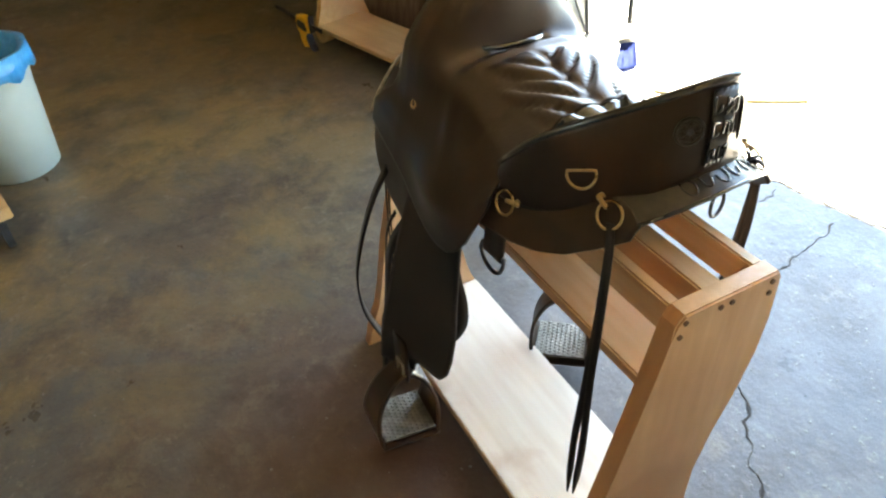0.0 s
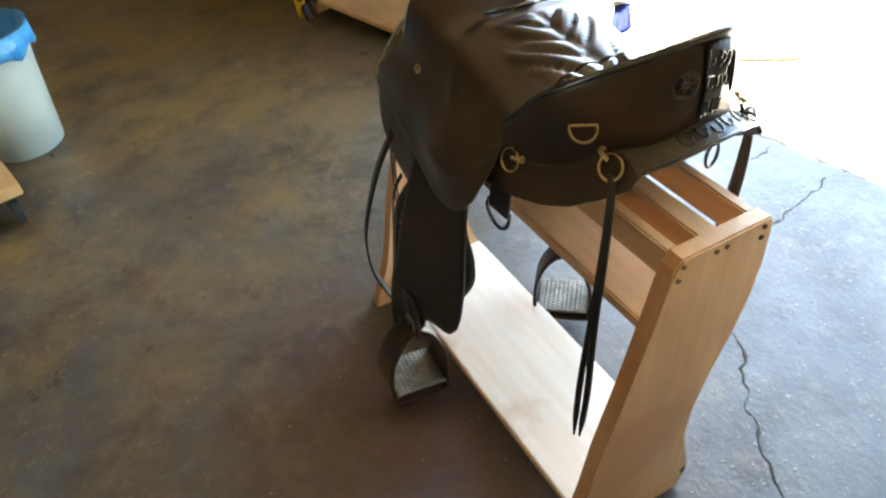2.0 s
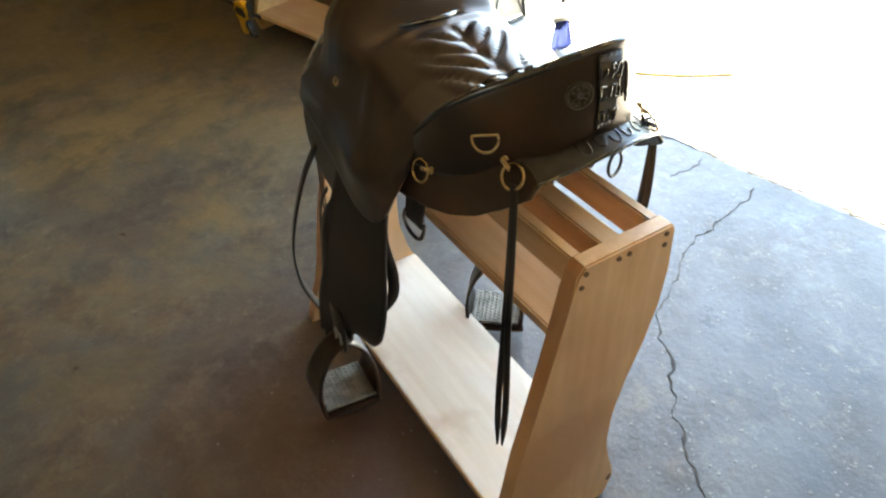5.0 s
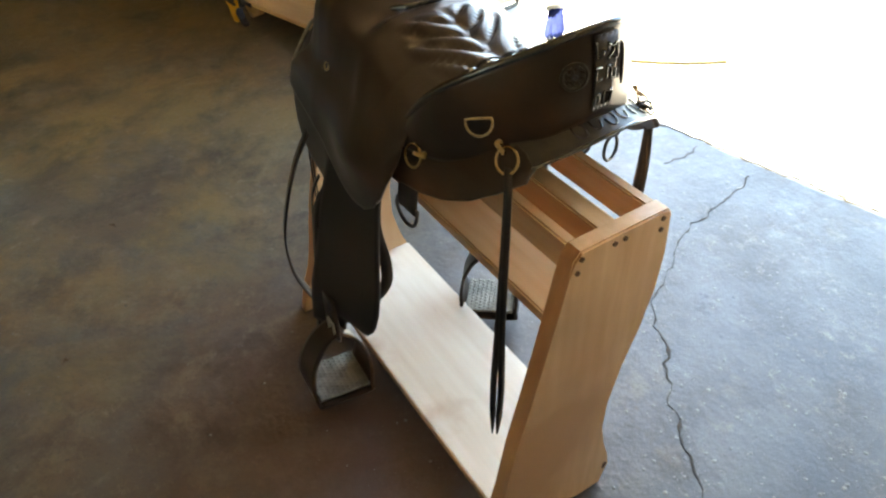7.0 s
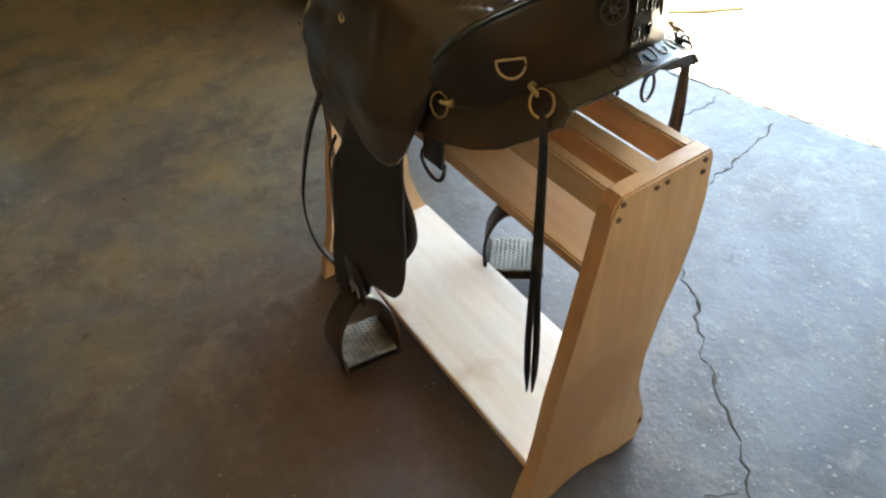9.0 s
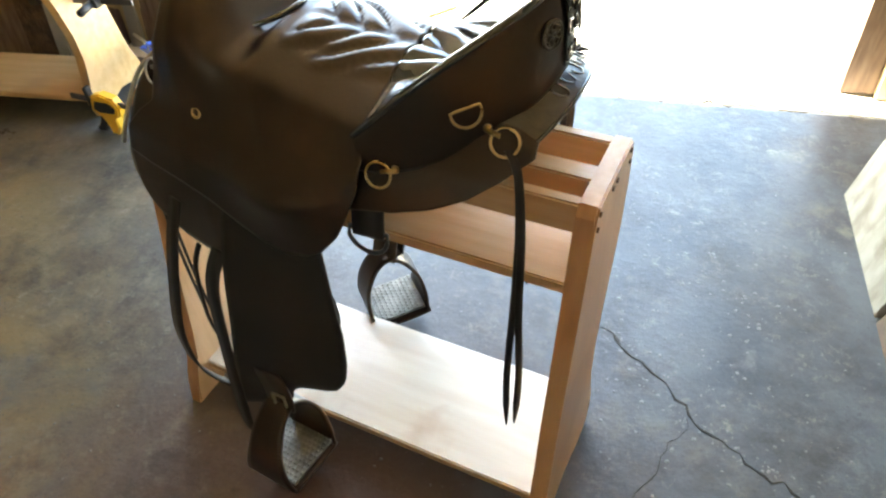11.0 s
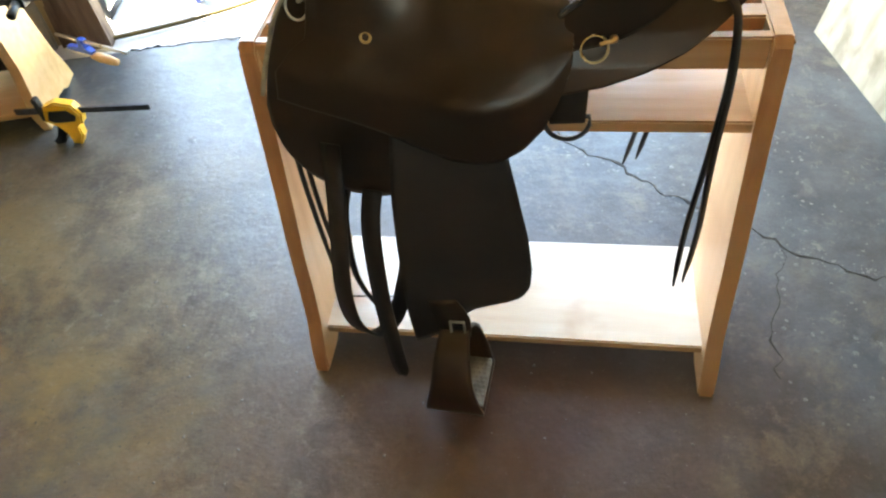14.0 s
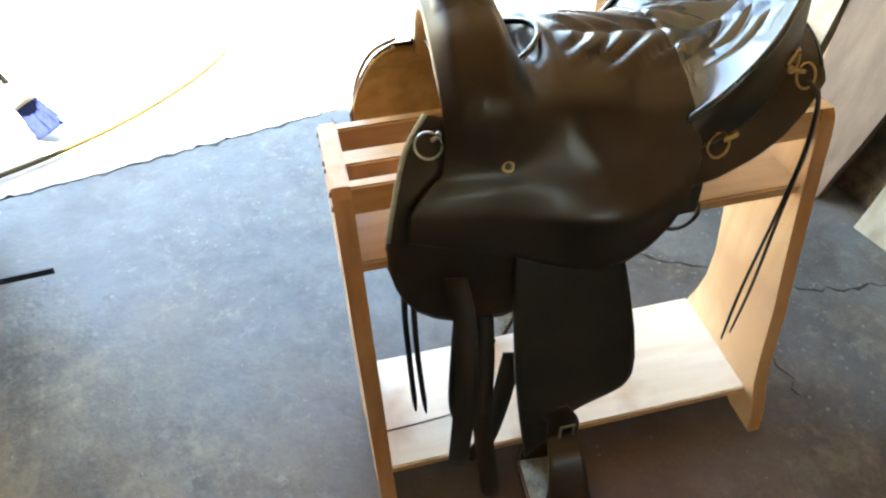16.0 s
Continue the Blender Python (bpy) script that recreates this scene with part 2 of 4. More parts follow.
def box(x0, x1, y0, y1, z0, z1, bev=0.0):
    bm = bmesh.new()
    bmesh.ops.create_cube(bm, size=1)
    bmesh.ops.transform(bm, matrix=Matrix.Translation(((x0 + x1) / 2, (y0 + y1) / 2, (z0 + z1) / 2)) @ Matrix.Diagonal((x1 - x0, y1 - y0, z1 - z0, 1)), verts=bm.verts)
    if bev:
        bmesh.ops.bevel(bm, geom=bm.edges[:], offset=bev, segments=2, affect="EDGES")
    return bm


def prism(outline, place, bev=0.0):
    """An outline of (a, b) pairs, drawn between two depths: place(a, b, side) gives the point for side 0 or 1."""
    bm = bmesh.new()
    lo = [bm.verts.new(place(a, b, 0)) for a, b in outline]
    hi = [bm.verts.new(place(a, b, 1)) for a, b in outline]
    bm.faces.new(lo)
    bm.faces.new(hi[::-1])
    k = len(outline)
    for i in range(k):
        bm.faces.new((lo[i], hi[i], hi[(i + 1) % k], lo[(i + 1) % k]))
    if bev:
        rim = [e for e in bm.edges if len(e.link_faces) == 2 and any(len(f.verts) > 4 for f in e.link_faces)]
        bmesh.ops.bevel(bm, geom=rim, offset=bev, segments=2, affect="EDGES")
    return bm


def sheet(f, nu, nv, th=0.004, closed=False):
    """A skin of thickness th over the points f(i/nu, j/nv), with rounded-off rim faces."""
    pts = [[Vector(f(i / nu, j / nv)) for j in range(nv + 1)] for i in range(nu + 1)]
    bm = bmesh.new()
    top, low = [], []
    for i in range(nu + 1):
        a, b = [], []
        for j in range(nv + 1):
            du = pts[min(i + 1, nu)][j] - pts[max(i - 1, 0)][j]
            dv = pts[i][min(j + 1, nv)] - pts[i][max(j - 1, 0)]
            n = du.cross(dv)
            n = n.normalized() if n.length > 1e-9 else Vector((0, 0, 1))
            a.append(bm.verts.new(pts[i][j]))
            b.append(bm.verts.new(pts[i][j] - n * th))
        top.append(a)
        low.append(b)
    for i in range(nu):
        for j in range(nv):
            bm.faces.new((top[i][j], top[i + 1][j], top[i + 1][j + 1], top[i][j + 1]))
            bm.faces.new((low[i][j], low[i][j + 1], low[i + 1][j + 1], low[i + 1][j]))
    ring = [(i, 0) for i in range(nu)] + [(nu, j) for j in range(nv)] + [(i, nv) for i in range(nu, 0, -1)] + [(0, j) for j in range(nv, 0, -1)]
    for k in range(len(ring)):
        (i, j), (p, q) = ring[k], ring[(k + 1) % len(ring)]
        try:
            bm.faces.new((top[i][j], low[i][j], low[p][q], top[p][q]))
        except ValueError:
            pass
    return bm


def curve_pts(keys, n):
    """A smooth line of n + 1 points through the keys (Catmull-Rom)."""
    keys = [Vector(k) for k in keys]
    out = []
    m_ = len(keys) - 1
    for s in range(n + 1):
        x = s / n * m_
        i = min(int(x), m_ - 1)
        t = x - i
        p0, p1, p2, p3 = keys[max(i - 1, 0)], keys[i], keys[i + 1], keys[min(i + 2, m_)]
        out.append(0.5 * ((2 * p1) + (p2 - p0) * t + (2 * p0 - 5 * p1 + 4 * p2 - p3) * t * t + (3 * p1 - p0 - 3 * p2 + p3) * t ** 3))
    return out


def tube(points, r, seg=8, closed=False, bm=None):
    bm = bm or bmesh.new()
    points = [Vector(p) for p in points]
    k = len(points)
    rings = []
    up = Vector((0.31, 0.2, 0.93))
    for i, p in enumerate(points):
        d = (points[(i + 1) % k] - points[i - 1]) if closed else (points[min(i + 1, k - 1)] - points[max(i - 1, 0)])
        d.normalize()
        a = d.cross(up)
        if a.length < 1e-4:
            a = d.cross(Vector((1, 0, 0)))
        a.normalize()
        up = a.cross(d)
        rr = r(i / (k - 1)) if callable(r) else r
        rings.append([bm.verts.new(p + (a * math.cos(w) + up * math.sin(w)) * rr) for w in (2 * math.pi * s / seg for s in range(seg))])
    for i in range(k if closed else k - 1):
        a, b = rings[i], rings[(i + 1) % k]
        for s in range(seg):
            bm.faces.new((a[s], a[(s + 1) % seg], b[(s + 1) % seg], b[s]))
    if not closed:
        bm.faces.new(rings[0])
        bm.faces.new(rings[-1][::-1])
    return bm


def ring_bm(centre, normal, R, r, squash=1.0, seg=24):
    q = Vector(normal).normalized().to_track_quat("Z", "Y").to_matrix()
    return tube([Vector(centre) + q @ Vector((R * math.cos(w), R * squash * math.sin(w), 0)) for w in (2 * math.pi * i / seg for i in range(seg))], r, 8, True)


def ribbon(keys, wide, width, th=0.003, n=24, tip=0.0):
    """A flat strap along the keys. wide: the direction across it."""
    pts = curve_pts(keys, n)
    wide = Vector(wide).normalized()

    def f(a, b):
        i = min(int(round(a * n)), n)
        w = width * (1 - tip * max(0, (a - 0.9) / 0.1))
        return pts[i] + wide * (b - 0.5) * w
    return sheet(f, n, 2, th)


def lathe(profile, seg=28, centre=(0, 0, 0)):
    bm = bmesh.new()
    rows = [[bm.verts.new((centre[0] + r * math.cos(w), centre[1] + r * math.sin(w), centre[2] + z)) for w in (2 * math.pi * s / seg for s in range(seg))] for r, z in profile]
    for a, b in zip(rows, rows[1:]):
        for s in range(seg):
            bm.faces.new((a[s], a[(s + 1) % seg], b[(s + 1) % seg], b[s]))
    bm.faces.new(rows[0][::-1])
    bm.faces.new(rows[-1])
    return bm


def lerp(x, table):
    return float(np.interp(x, [a for a, _ in table], [b for _, b in table]))


# ---- the building ----
def flat_poly(points, z, th):
    return prism([(p.x, p.y) for p in points], lambda a, b, s: Vector((a, b, z - s * th)))


DOOR = 1.37
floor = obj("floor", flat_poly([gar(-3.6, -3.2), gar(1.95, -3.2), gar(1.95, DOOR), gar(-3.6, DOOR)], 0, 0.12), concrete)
tagged(floor, "stained grey-brown concrete garage floor with cracks", "floor", kind="structure")
drive = obj("driveway", flat_poly([gar(-7, DOOR + 0.012), gar(9, DOOR + 0.012), gar(9, 12), gar(-7, 12)], -0.006, 0.12), driveway_mat)
tagged(drive, "pale sunlit concrete driveway outside the open garage door", "driveway", kind="structure")
ground = obj("ground", box(-900, 900, -900, 900, -0.3, -0.14), grass_mat)
tagged(ground, "dry pale ground outside reaching far away", "ground", kind="structure")


def crack(keys, w, seed, name="crack"):
    rnd = random.Random(seed)
    pts = []
    for a, b in zip(keys, keys[1:]):
        a, b = Vector((*a, 0)), Vector((*b, 0))
        n = max(2, int((b - a).length / 0.018))
        side = (b - a).normalized().cross(Vector((0, 0, 1)))
        for i in range(n):
            pts.append(a.lerp(b, i / n) + side * (0.004 * math.sin(1.1 * len(pts) + seed) + rnd.gauss(0, 0.0045)))
    pts.append(Vector((*keys[-1], 0)))
    bm = bmesh.new()
    rows = []
    for i, p in enumerate(pts):
        d = (pts[min(i + 1, len(pts) - 1)] - pts[max(i - 1, 0)]).normalized().cross(Vector((0, 0, 1)))
        ww = w * rnd.uniform(0.1, 1.0) * (1.7 if rnd.random() < 0.18 else 0.9)
        rows.append([bm.verts.new(p + d * ww + Vector((0, 0, 0.0012))), bm.verts.new(p - d * ww + Vector((0, 0, 0.0012))),
                     bm.verts.new(p - d * ww - Vector((0, 0, 0.006))), bm.verts.new(p + d * ww - Vector((0, 0, 0.006)))])
    for a, b in zip(rows, rows[1:]):
        for s in range(4):
            bm.faces.new((a[s], a[(s + 1) % 4], b[(s + 1) % 4], b[s]))
    bm.faces.new(rows[0])
    bm.faces.new(rows[-1][::-1])
    return part(name, bm, crack_mat, floor)


crack([(0.29, 1.384), (0.332, 1.159), (0.366, 0.995), (0.445, 0.867), (0.512, 0.727), (0.621, 0.673), (0.706, 0.588), (0.798, 0.523), (0.927, 0.452), (1.0, 0.379), (1.098, 0.347), (1.162, 0.306), (1.254, 0.295), (1.332, 0.285), (1.42, 0.25)], 0.0034, 1)
crack([(1.0, 0.379), (0.968, 0.314), (0.948, 0.224), (0.924, 0.138), (0.93, 0.05)], 0.0012, 2)
crack([(0.075, 1.38), (0.10, 1.30), (0.085, 1.22)], 0.002, 3)
crack([tuple(gar(-0.7 + 0.15 * i, DOOR + 0.004 * math.sin(i * 2.1))[:2]) for i in range(17)], 0.0060, 5, "slab_joint")


CRACK_X = [(0, 0.29), (0.2, 0.366), (0.4, 0.512), (0.6, 0.798), (0.75, 1.0), (1, 1.42)]
CRACK_Y = [(0, 1.36), (0.2, 0.995), (0.4, 0.727), (0.6, 0.523), (0.75, 0.379), (1, 0.25)]


def chips():
    """Small flakes and pits on the floor."""
    rnd = random.Random(5)
    bm = bmesh.new()
    for i_ in range(1250):
        if 900 <= i_:      # crumbs broken out along the long crack
            w_ = rnd.random()
            x, y, r = lerp(w_, CRACK_X) + rnd.gauss(0, 0.016), lerp(w_, CRACK_Y) + rnd.gauss(0, 0.016), rnd.uniform(0.001, 0.0045)
        elif i_ < 420:
            x, y, r = rnd.uniform(-1.6, 1.5), rnd.uniform(-0.9, 1.3), rnd.uniform(0.0012, 0.0042)
        else:
            c_ = [(1.05, 0.75), (0.75, 0.85), (1.1, 0.2), (0.95, 0.5), (0.5, 1.1), (-0.3, 1.0)][i_ % 6]
            x, y, r = rnd.gauss(c_[0], 0.13), min(rnd.gauss(c_[1], 0.13), 1.3), rnd.uniform(0.001, 0.006)
        k = 5
        c = [bm.verts.new((x + r * rnd.uniform(0.5, 1.3) * math.cos(2 * math.pi * i / k), y + r * rnd.uniform(0.5, 1.3) * math.sin(2 * math.pi * i / k), 0.0002)) for i in range(k)]
        t = bm.verts.new((x + r * 0.3, y, r * (0.5 if i_ < 420 else 0.22)))
        for i in range(k):
            bm.faces.new((c[i], c[(i + 1) % k], t))
    ob = part("floor_chips", bm, chip_mat, floor)
    tagged(ob, kind="stuff")


chips()


def wall(name, u0, u1, v0, v1, z0, z1, label):
    bm = prism([(u0, v0), (u1, v0), (u1, v1), (u0, v1)], lambda a, b, s: gar(a, b, z0 if s == 0 else z1))
    return tagged(obj(name, bm, wall_mat), label, "wall", kind="structure")


wall("wall_right", 1.95, 2.10, -3.35, 1.62, 0, 2.6, "dark board garage wall behind leaning slabs")
wall("wall_left", -3.75, -3.6, -3.35, 1.62, 0, 2.6, "dark board garage wall")
# Unseen opening added in the back wall, so the leather catches warm highlights.
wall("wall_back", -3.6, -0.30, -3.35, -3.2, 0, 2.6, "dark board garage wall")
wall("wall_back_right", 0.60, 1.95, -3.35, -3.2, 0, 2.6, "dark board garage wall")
wall("wall_back_low", -0.30, 0.60, -3.35, -3.2, 0, 1.05, "dark board garage wall under the added unseen opening")
wall("wall_back_high", -0.30, 0.60, -3.35, -3.2, 1.38, 2.6, "dark board garage wall over the added unseen opening")
wall("wall_front_left", -3.6, -0.95, 1.47, 1.62, 0, 2.6, "dark board garage wall beside the open door")
wall("wall_front_right", 1.62, 1.95, 1.47, 1.62, 0, 2.6, "dark board garage wall beside the open door")
wall("wall_lintel", -0.95, 1.62, 1.47, 1.62, 2.25, 2.6, "dark board lintel above the open garage door")
ceiling = obj("ceiling", prism([(-3.75, -3.35), (2.1, -3.35), (2.1, 1.62), (-3.75, 1.62)], lambda a, b, s: gar(a, b, 2.6 + 0.12 * s)), ceil_mat)
tagged(ceiling, "brown boarded garage ceiling", "ceiling", kind="structure")

# ---- saddle stand ----
LEN, THK = 0.80, 0.029
NEAR = [(0.0, 0.0), (0.012, 0.045), (0.024, 0.08), (0.040, 0.12), (0.055, 0.19), (0.073, 0.30), (0.096, 0.40), (0.117, 0.50), (0.137, 0.60), (0.145, 0.645), (0.150, 0.675), (0.162, 0.690)]
FAR = [(0.322, 0.690), (0.331, 0.678), (0.334, 0.60), (0.330, 0.53), (0.314, 0.45), (0.290, 0.37), (0.273, 0.28), (0.270, 0.20), (0.284, 0.14), (0.306, 0.09), (0.312, 0.055), (0.296, 0.0)]
FOOT = [(0.235, 0.0), (0.20, 0.022), (0.155, 0.03), (0.11, 0.022), (0.075, 0.0)]


def saddle_stand(name, label, wood_x, wood_z, side_x, edge_z, group, wood_shelf):
    st = thing(name, label, "saddle stand", group)

    def end(x0, x1):
        bm = prism(NEAR + FAR + FOOT, lambda a, b, s: Vector((x0 if s == 0 else x1, a, b)), 0.003)
        bmesh.ops.recalc_face_normals(bm, faces=bm.faces)
        # broad faces and top stay light; the other edges get painted shade
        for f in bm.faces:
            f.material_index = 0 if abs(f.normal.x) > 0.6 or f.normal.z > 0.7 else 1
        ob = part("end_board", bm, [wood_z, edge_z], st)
        return ob
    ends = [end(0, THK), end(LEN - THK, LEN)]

    def board(nm, y0, y1, z0, z1, wood=wood_x):
        bm = box(THK, LEN - THK, y0, y1, z0, z1)
        long_edges = [e for e in bm.edges if abs((e.verts[0].co - e.verts[1].co).x) > 0.1]
        bmesh.ops.bevel(bm, geom=long_edges, offset=0.003, segments=2, affect="EDGES")
        bmesh.ops.recalc_face_normals(bm, faces=bm.faces)
        # upward faces take the lit tone, all others the shaded one
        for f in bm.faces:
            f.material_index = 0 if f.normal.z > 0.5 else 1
        return part(nm, bm, [wood, side_x], st)
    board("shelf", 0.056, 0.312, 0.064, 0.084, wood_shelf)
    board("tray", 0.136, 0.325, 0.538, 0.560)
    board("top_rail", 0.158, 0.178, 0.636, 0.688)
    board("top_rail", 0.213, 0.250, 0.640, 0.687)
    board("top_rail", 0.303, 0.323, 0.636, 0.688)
    for e, x in ((ends[0], -1), (ends[1], 1)):
        xx = LEN if x > 0 else 0
        for y, z in ((0.163, 0.678), (0.158, 0.655), (0.222, 0.676), (0.241, 0.676), (0.312, 0.678), (0.312, 0.658)):
            bm = bmesh.new()
            bmesh.ops.create_cone(bm, cap_ends=True, segments=12, radius1=0.0042, radius2=0.004, depth=0.004, matrix=Matrix.Translation((xx + x * 0.0005, y, z)) @ Matrix.Rotation(math.pi / 2, 4, "Y"))
            part("screw_plug", bm, plug_wood, e)
    return st, ends


stand, stand_ends = saddle_stand("saddle_stand", "varnished pine saddle stand with live-edge end boards", pine_x, pine_z, pine_side_shade_x, pine_edge_shade, "saddle stands", pine_shelf_lit)


def knot(parent):
    bm = bmesh.new()
    bmesh.ops.create_icosphere(bm, subdivisions=3, radius=1, matrix=Matrix.Translation((LEN - 0.012, 0.302, 0.055)) @ Matrix.Diagonal((0.0135, 0.014, 0.032, 1)))
    for v in bm.verts:
        v.co += noise.noise_vector(v.co * 60) * 0.003
    part("knot", bm, knot_wood, parent, "dark bark knot on the board edge", True)


knot(stand_ends[1])


def shelf_split(parent):
    bm = ribbon([(0.030, 0.136, 0.0852), (0.10, 0.138, 0.0852), (0.17, 0.142, 0.0852)], (0, 1, 0), 0.003, 0.0008, 12, 0.8)
    part("split", bm, crack_mat, parent, "dark drying split in the board")


shelf_split([c for c in stand.children if c.name.startswith("shelf")][0])
stand2, ends2 = saddle_stand("saddle_stand", "unfinished raw pine saddle stand with clamps on it", ply_raw, ply_raw, ply_raw, ply_raw, "saddle stands", ply_raw)
stand2.matrix_world = pose(-1.12, 1.06, 0, 0, 0, 195)

# ---- saddle ----
saddle = thing("western_saddle", "worn dark brown leather western saddle with brass rings on the stand", "saddle")
OFF = [(0.20, 0.19), (0.45, 0.190), (0.50, 0.193), (0.55, 0.194), (0.60, 0.192), (0.65, 0.186), (0.70, 0.173), (0.74, 0.156), (0.78, 0.128), (0.81, 0.095), (0.83, 0.06), (0.845, 0.0)]


def off(x, z, layer=0.0):
    k = lerp(x, [(0.05, 0.93), (0.2, 1.0), (0.55, 1.0), (0.70, 0.93), (0.76, 0.88)])
    return lerp(z, OFF) * k + layer


def zoff(o):
    return float(np.interp(o, [b for _, b in OFF][::-1][:10], [a for a, _ in OFF][::-1][:10]))


def flap(name, x0, x1, low, high, layer, material, nu=60, nv=26, th=0.004, label="", bulge=None):
    """One leather flap on each side: between the lines low and high (tables of z over x), lying layer metres out."""
    for side in (-1, 1):
        def f(a, b):
            x = x0 + (x1 - x0) * a
            z = lerp(x, low) * (1 - b) + lerp(x, high) * b
            e = bulge(a, b, x, z) if bulge else 0
            return (x, YC + side * (off(x, z, layer) + e), z)
        part(name, sheet((f if side < 0 else (lambda a, b: f(1 - a, b))), nu, nv, th), material, saddle, label, True)


wav = lambda x, z: 0.004 * math.sin(9 * x + 5 * z) + 0.003 * math.sin(23 * x - 11 * z)
# lower skirt in front and behind, with a tan lining
SK_LOW = [(0.060, 0.605), (0.066, 0.572), (0.078, 0.540), (0.098, 0.508), (0.125, 0.483), (0.16, 0.467), (0.20, 0.463), (0.24, 0.470), (0.28, 0.50), (0.33, 0.55), (0.40, 0.634), (0.47, 0.659), (0.545, 0.673), (0.60, 0.690), (0.65, 0.714), (0.69, 0.744), (0.722, 0.770)]
SK_HIGH = [(0.060, 0.640), (0.075, 0.70), (0.10, 0.765), (0.13, 0.80), (0.20, 0.79), (0.25, 0.765), (0.48, 0.765), (0.56, 0.79), (0.66, 0.80), (0.70, 0.795), (0.722, 0.787)]
flap("skirt", 0.060, 0.722, SK_LOW, SK_HIGH, -0.002, leather, 90, 30, 0.006, "", lambda a, b, x, z: wav(x, z))
flap("skirt_lining", 0.066, 0.32, [(x, z + 0.006) for x, z in SK_LOW], [(x, z - 0.004) for x, z in SK_HIGH], -0.008, felt, 70, 20, 0.008, "tan felt lining", lambda a, b, x, z: wav(x, z))
# seat jockey and swell cover
JK_LOW = [(0.085, 0.662), (0.12, 0.652), (0.19, 0.630), (0.24, 0.610), (0.29, 0.587), (0.34, 0.567), (0.375, 0.560), (0.41, 0.567), (0.44, 0.588), (0.47, 0.625), (0.49, 0.67), (0.505, 0.715)]
COVER = [  # x, then the section's shoulder (out, z), quarter (out, z) and middle z
    (0.09, 0.118, 0.785, 0.05, 0.86, 0.88), (0.15, 0.131, 0.826, 0.058, 0.880, 0.905), (0.17, 0.148, 0.836, 0.094, 0.902, 0.932), (0.20, 0.153, 0.840, 0.100, 0.912, 0.944),
    (0.235, 0.152, 0.836, 0.096, 0.904, 0.934), (0.255, 0.148, 0.830, 0.080, 0.876, 0.900), (0.275, 0.141, 0.822, 0.068, 0.836, 0.832), (0.295, 0.137, 0.815, 0.068, 0.830, 0.814),
    (0.315, 0.135, 0.810, 0.074, 0.842, 0.848), (0.35, 0.135, 0.802, 0.079, 0.831, 0.840), (0.42, 0.140, 0.784, 0.085, 0.814, 0.828), (0.51, 0.156, 0.778, 0.095, 0.805, 0.822)]


def lobe(x, o):
    """Puffed leaves in two rows beside the seat's spine."""
    d = abs(o)
    if x < 0.335 or x > 0.645:
        return 0.0
    u = (x - 0.33) * 18 + 170 * max(d, 1e-6) ** 2.0 + 9 * d + (0.35 if o > 0 else 0) + 0.22 * math.sin(31 * x + 2 * o)
    c = u - math.floor(u)
    reach = 0.084 + 0.018 * math.sin(math.floor(u) * 2.3 + (1 if o > 0 else 0))
    if d > reach:
        return 0.0
    leaf = (math.sin(math.pi * c) ** 0.55) * (math.sin(math.pi * d / reach) ** 0.7)
    return 0.0125 * leaf * min(1.0, (x - 0.335) / 0.03) * min(1.0, (0.645 - x) / 0.03)


def cover_point(x, r):
    """A place on the leather cover: r from 0 at its lower edge to 1 on the spine."""
    zl = lerp(x, JK_LOW)
    so, sz, qo, qz, cz = (lerp(x, [(c[0], c[k]) for c in COVER]) for k in range(1, 6))
    z1 = zl + 0.5 * (0.745 - zl)
    zm = zl + 0.78 * (0.745 - zl)
    keys = [(0.0, off(x, zl, 0.016), zl), (0.20, off(x, z1, 0.019), z1), (0.34, off(x, zm, 0.018), zm), (0.45, off(x, 0.745, 0.014), 0.745), (0.62, so, sz), (0.80, qo, qz), (1.0, 0.0, cz)]
    return lerp(r, [(k[0], k[1]) for k in keys]), lerp(r, [(k[0], k[2]) for k in keys])


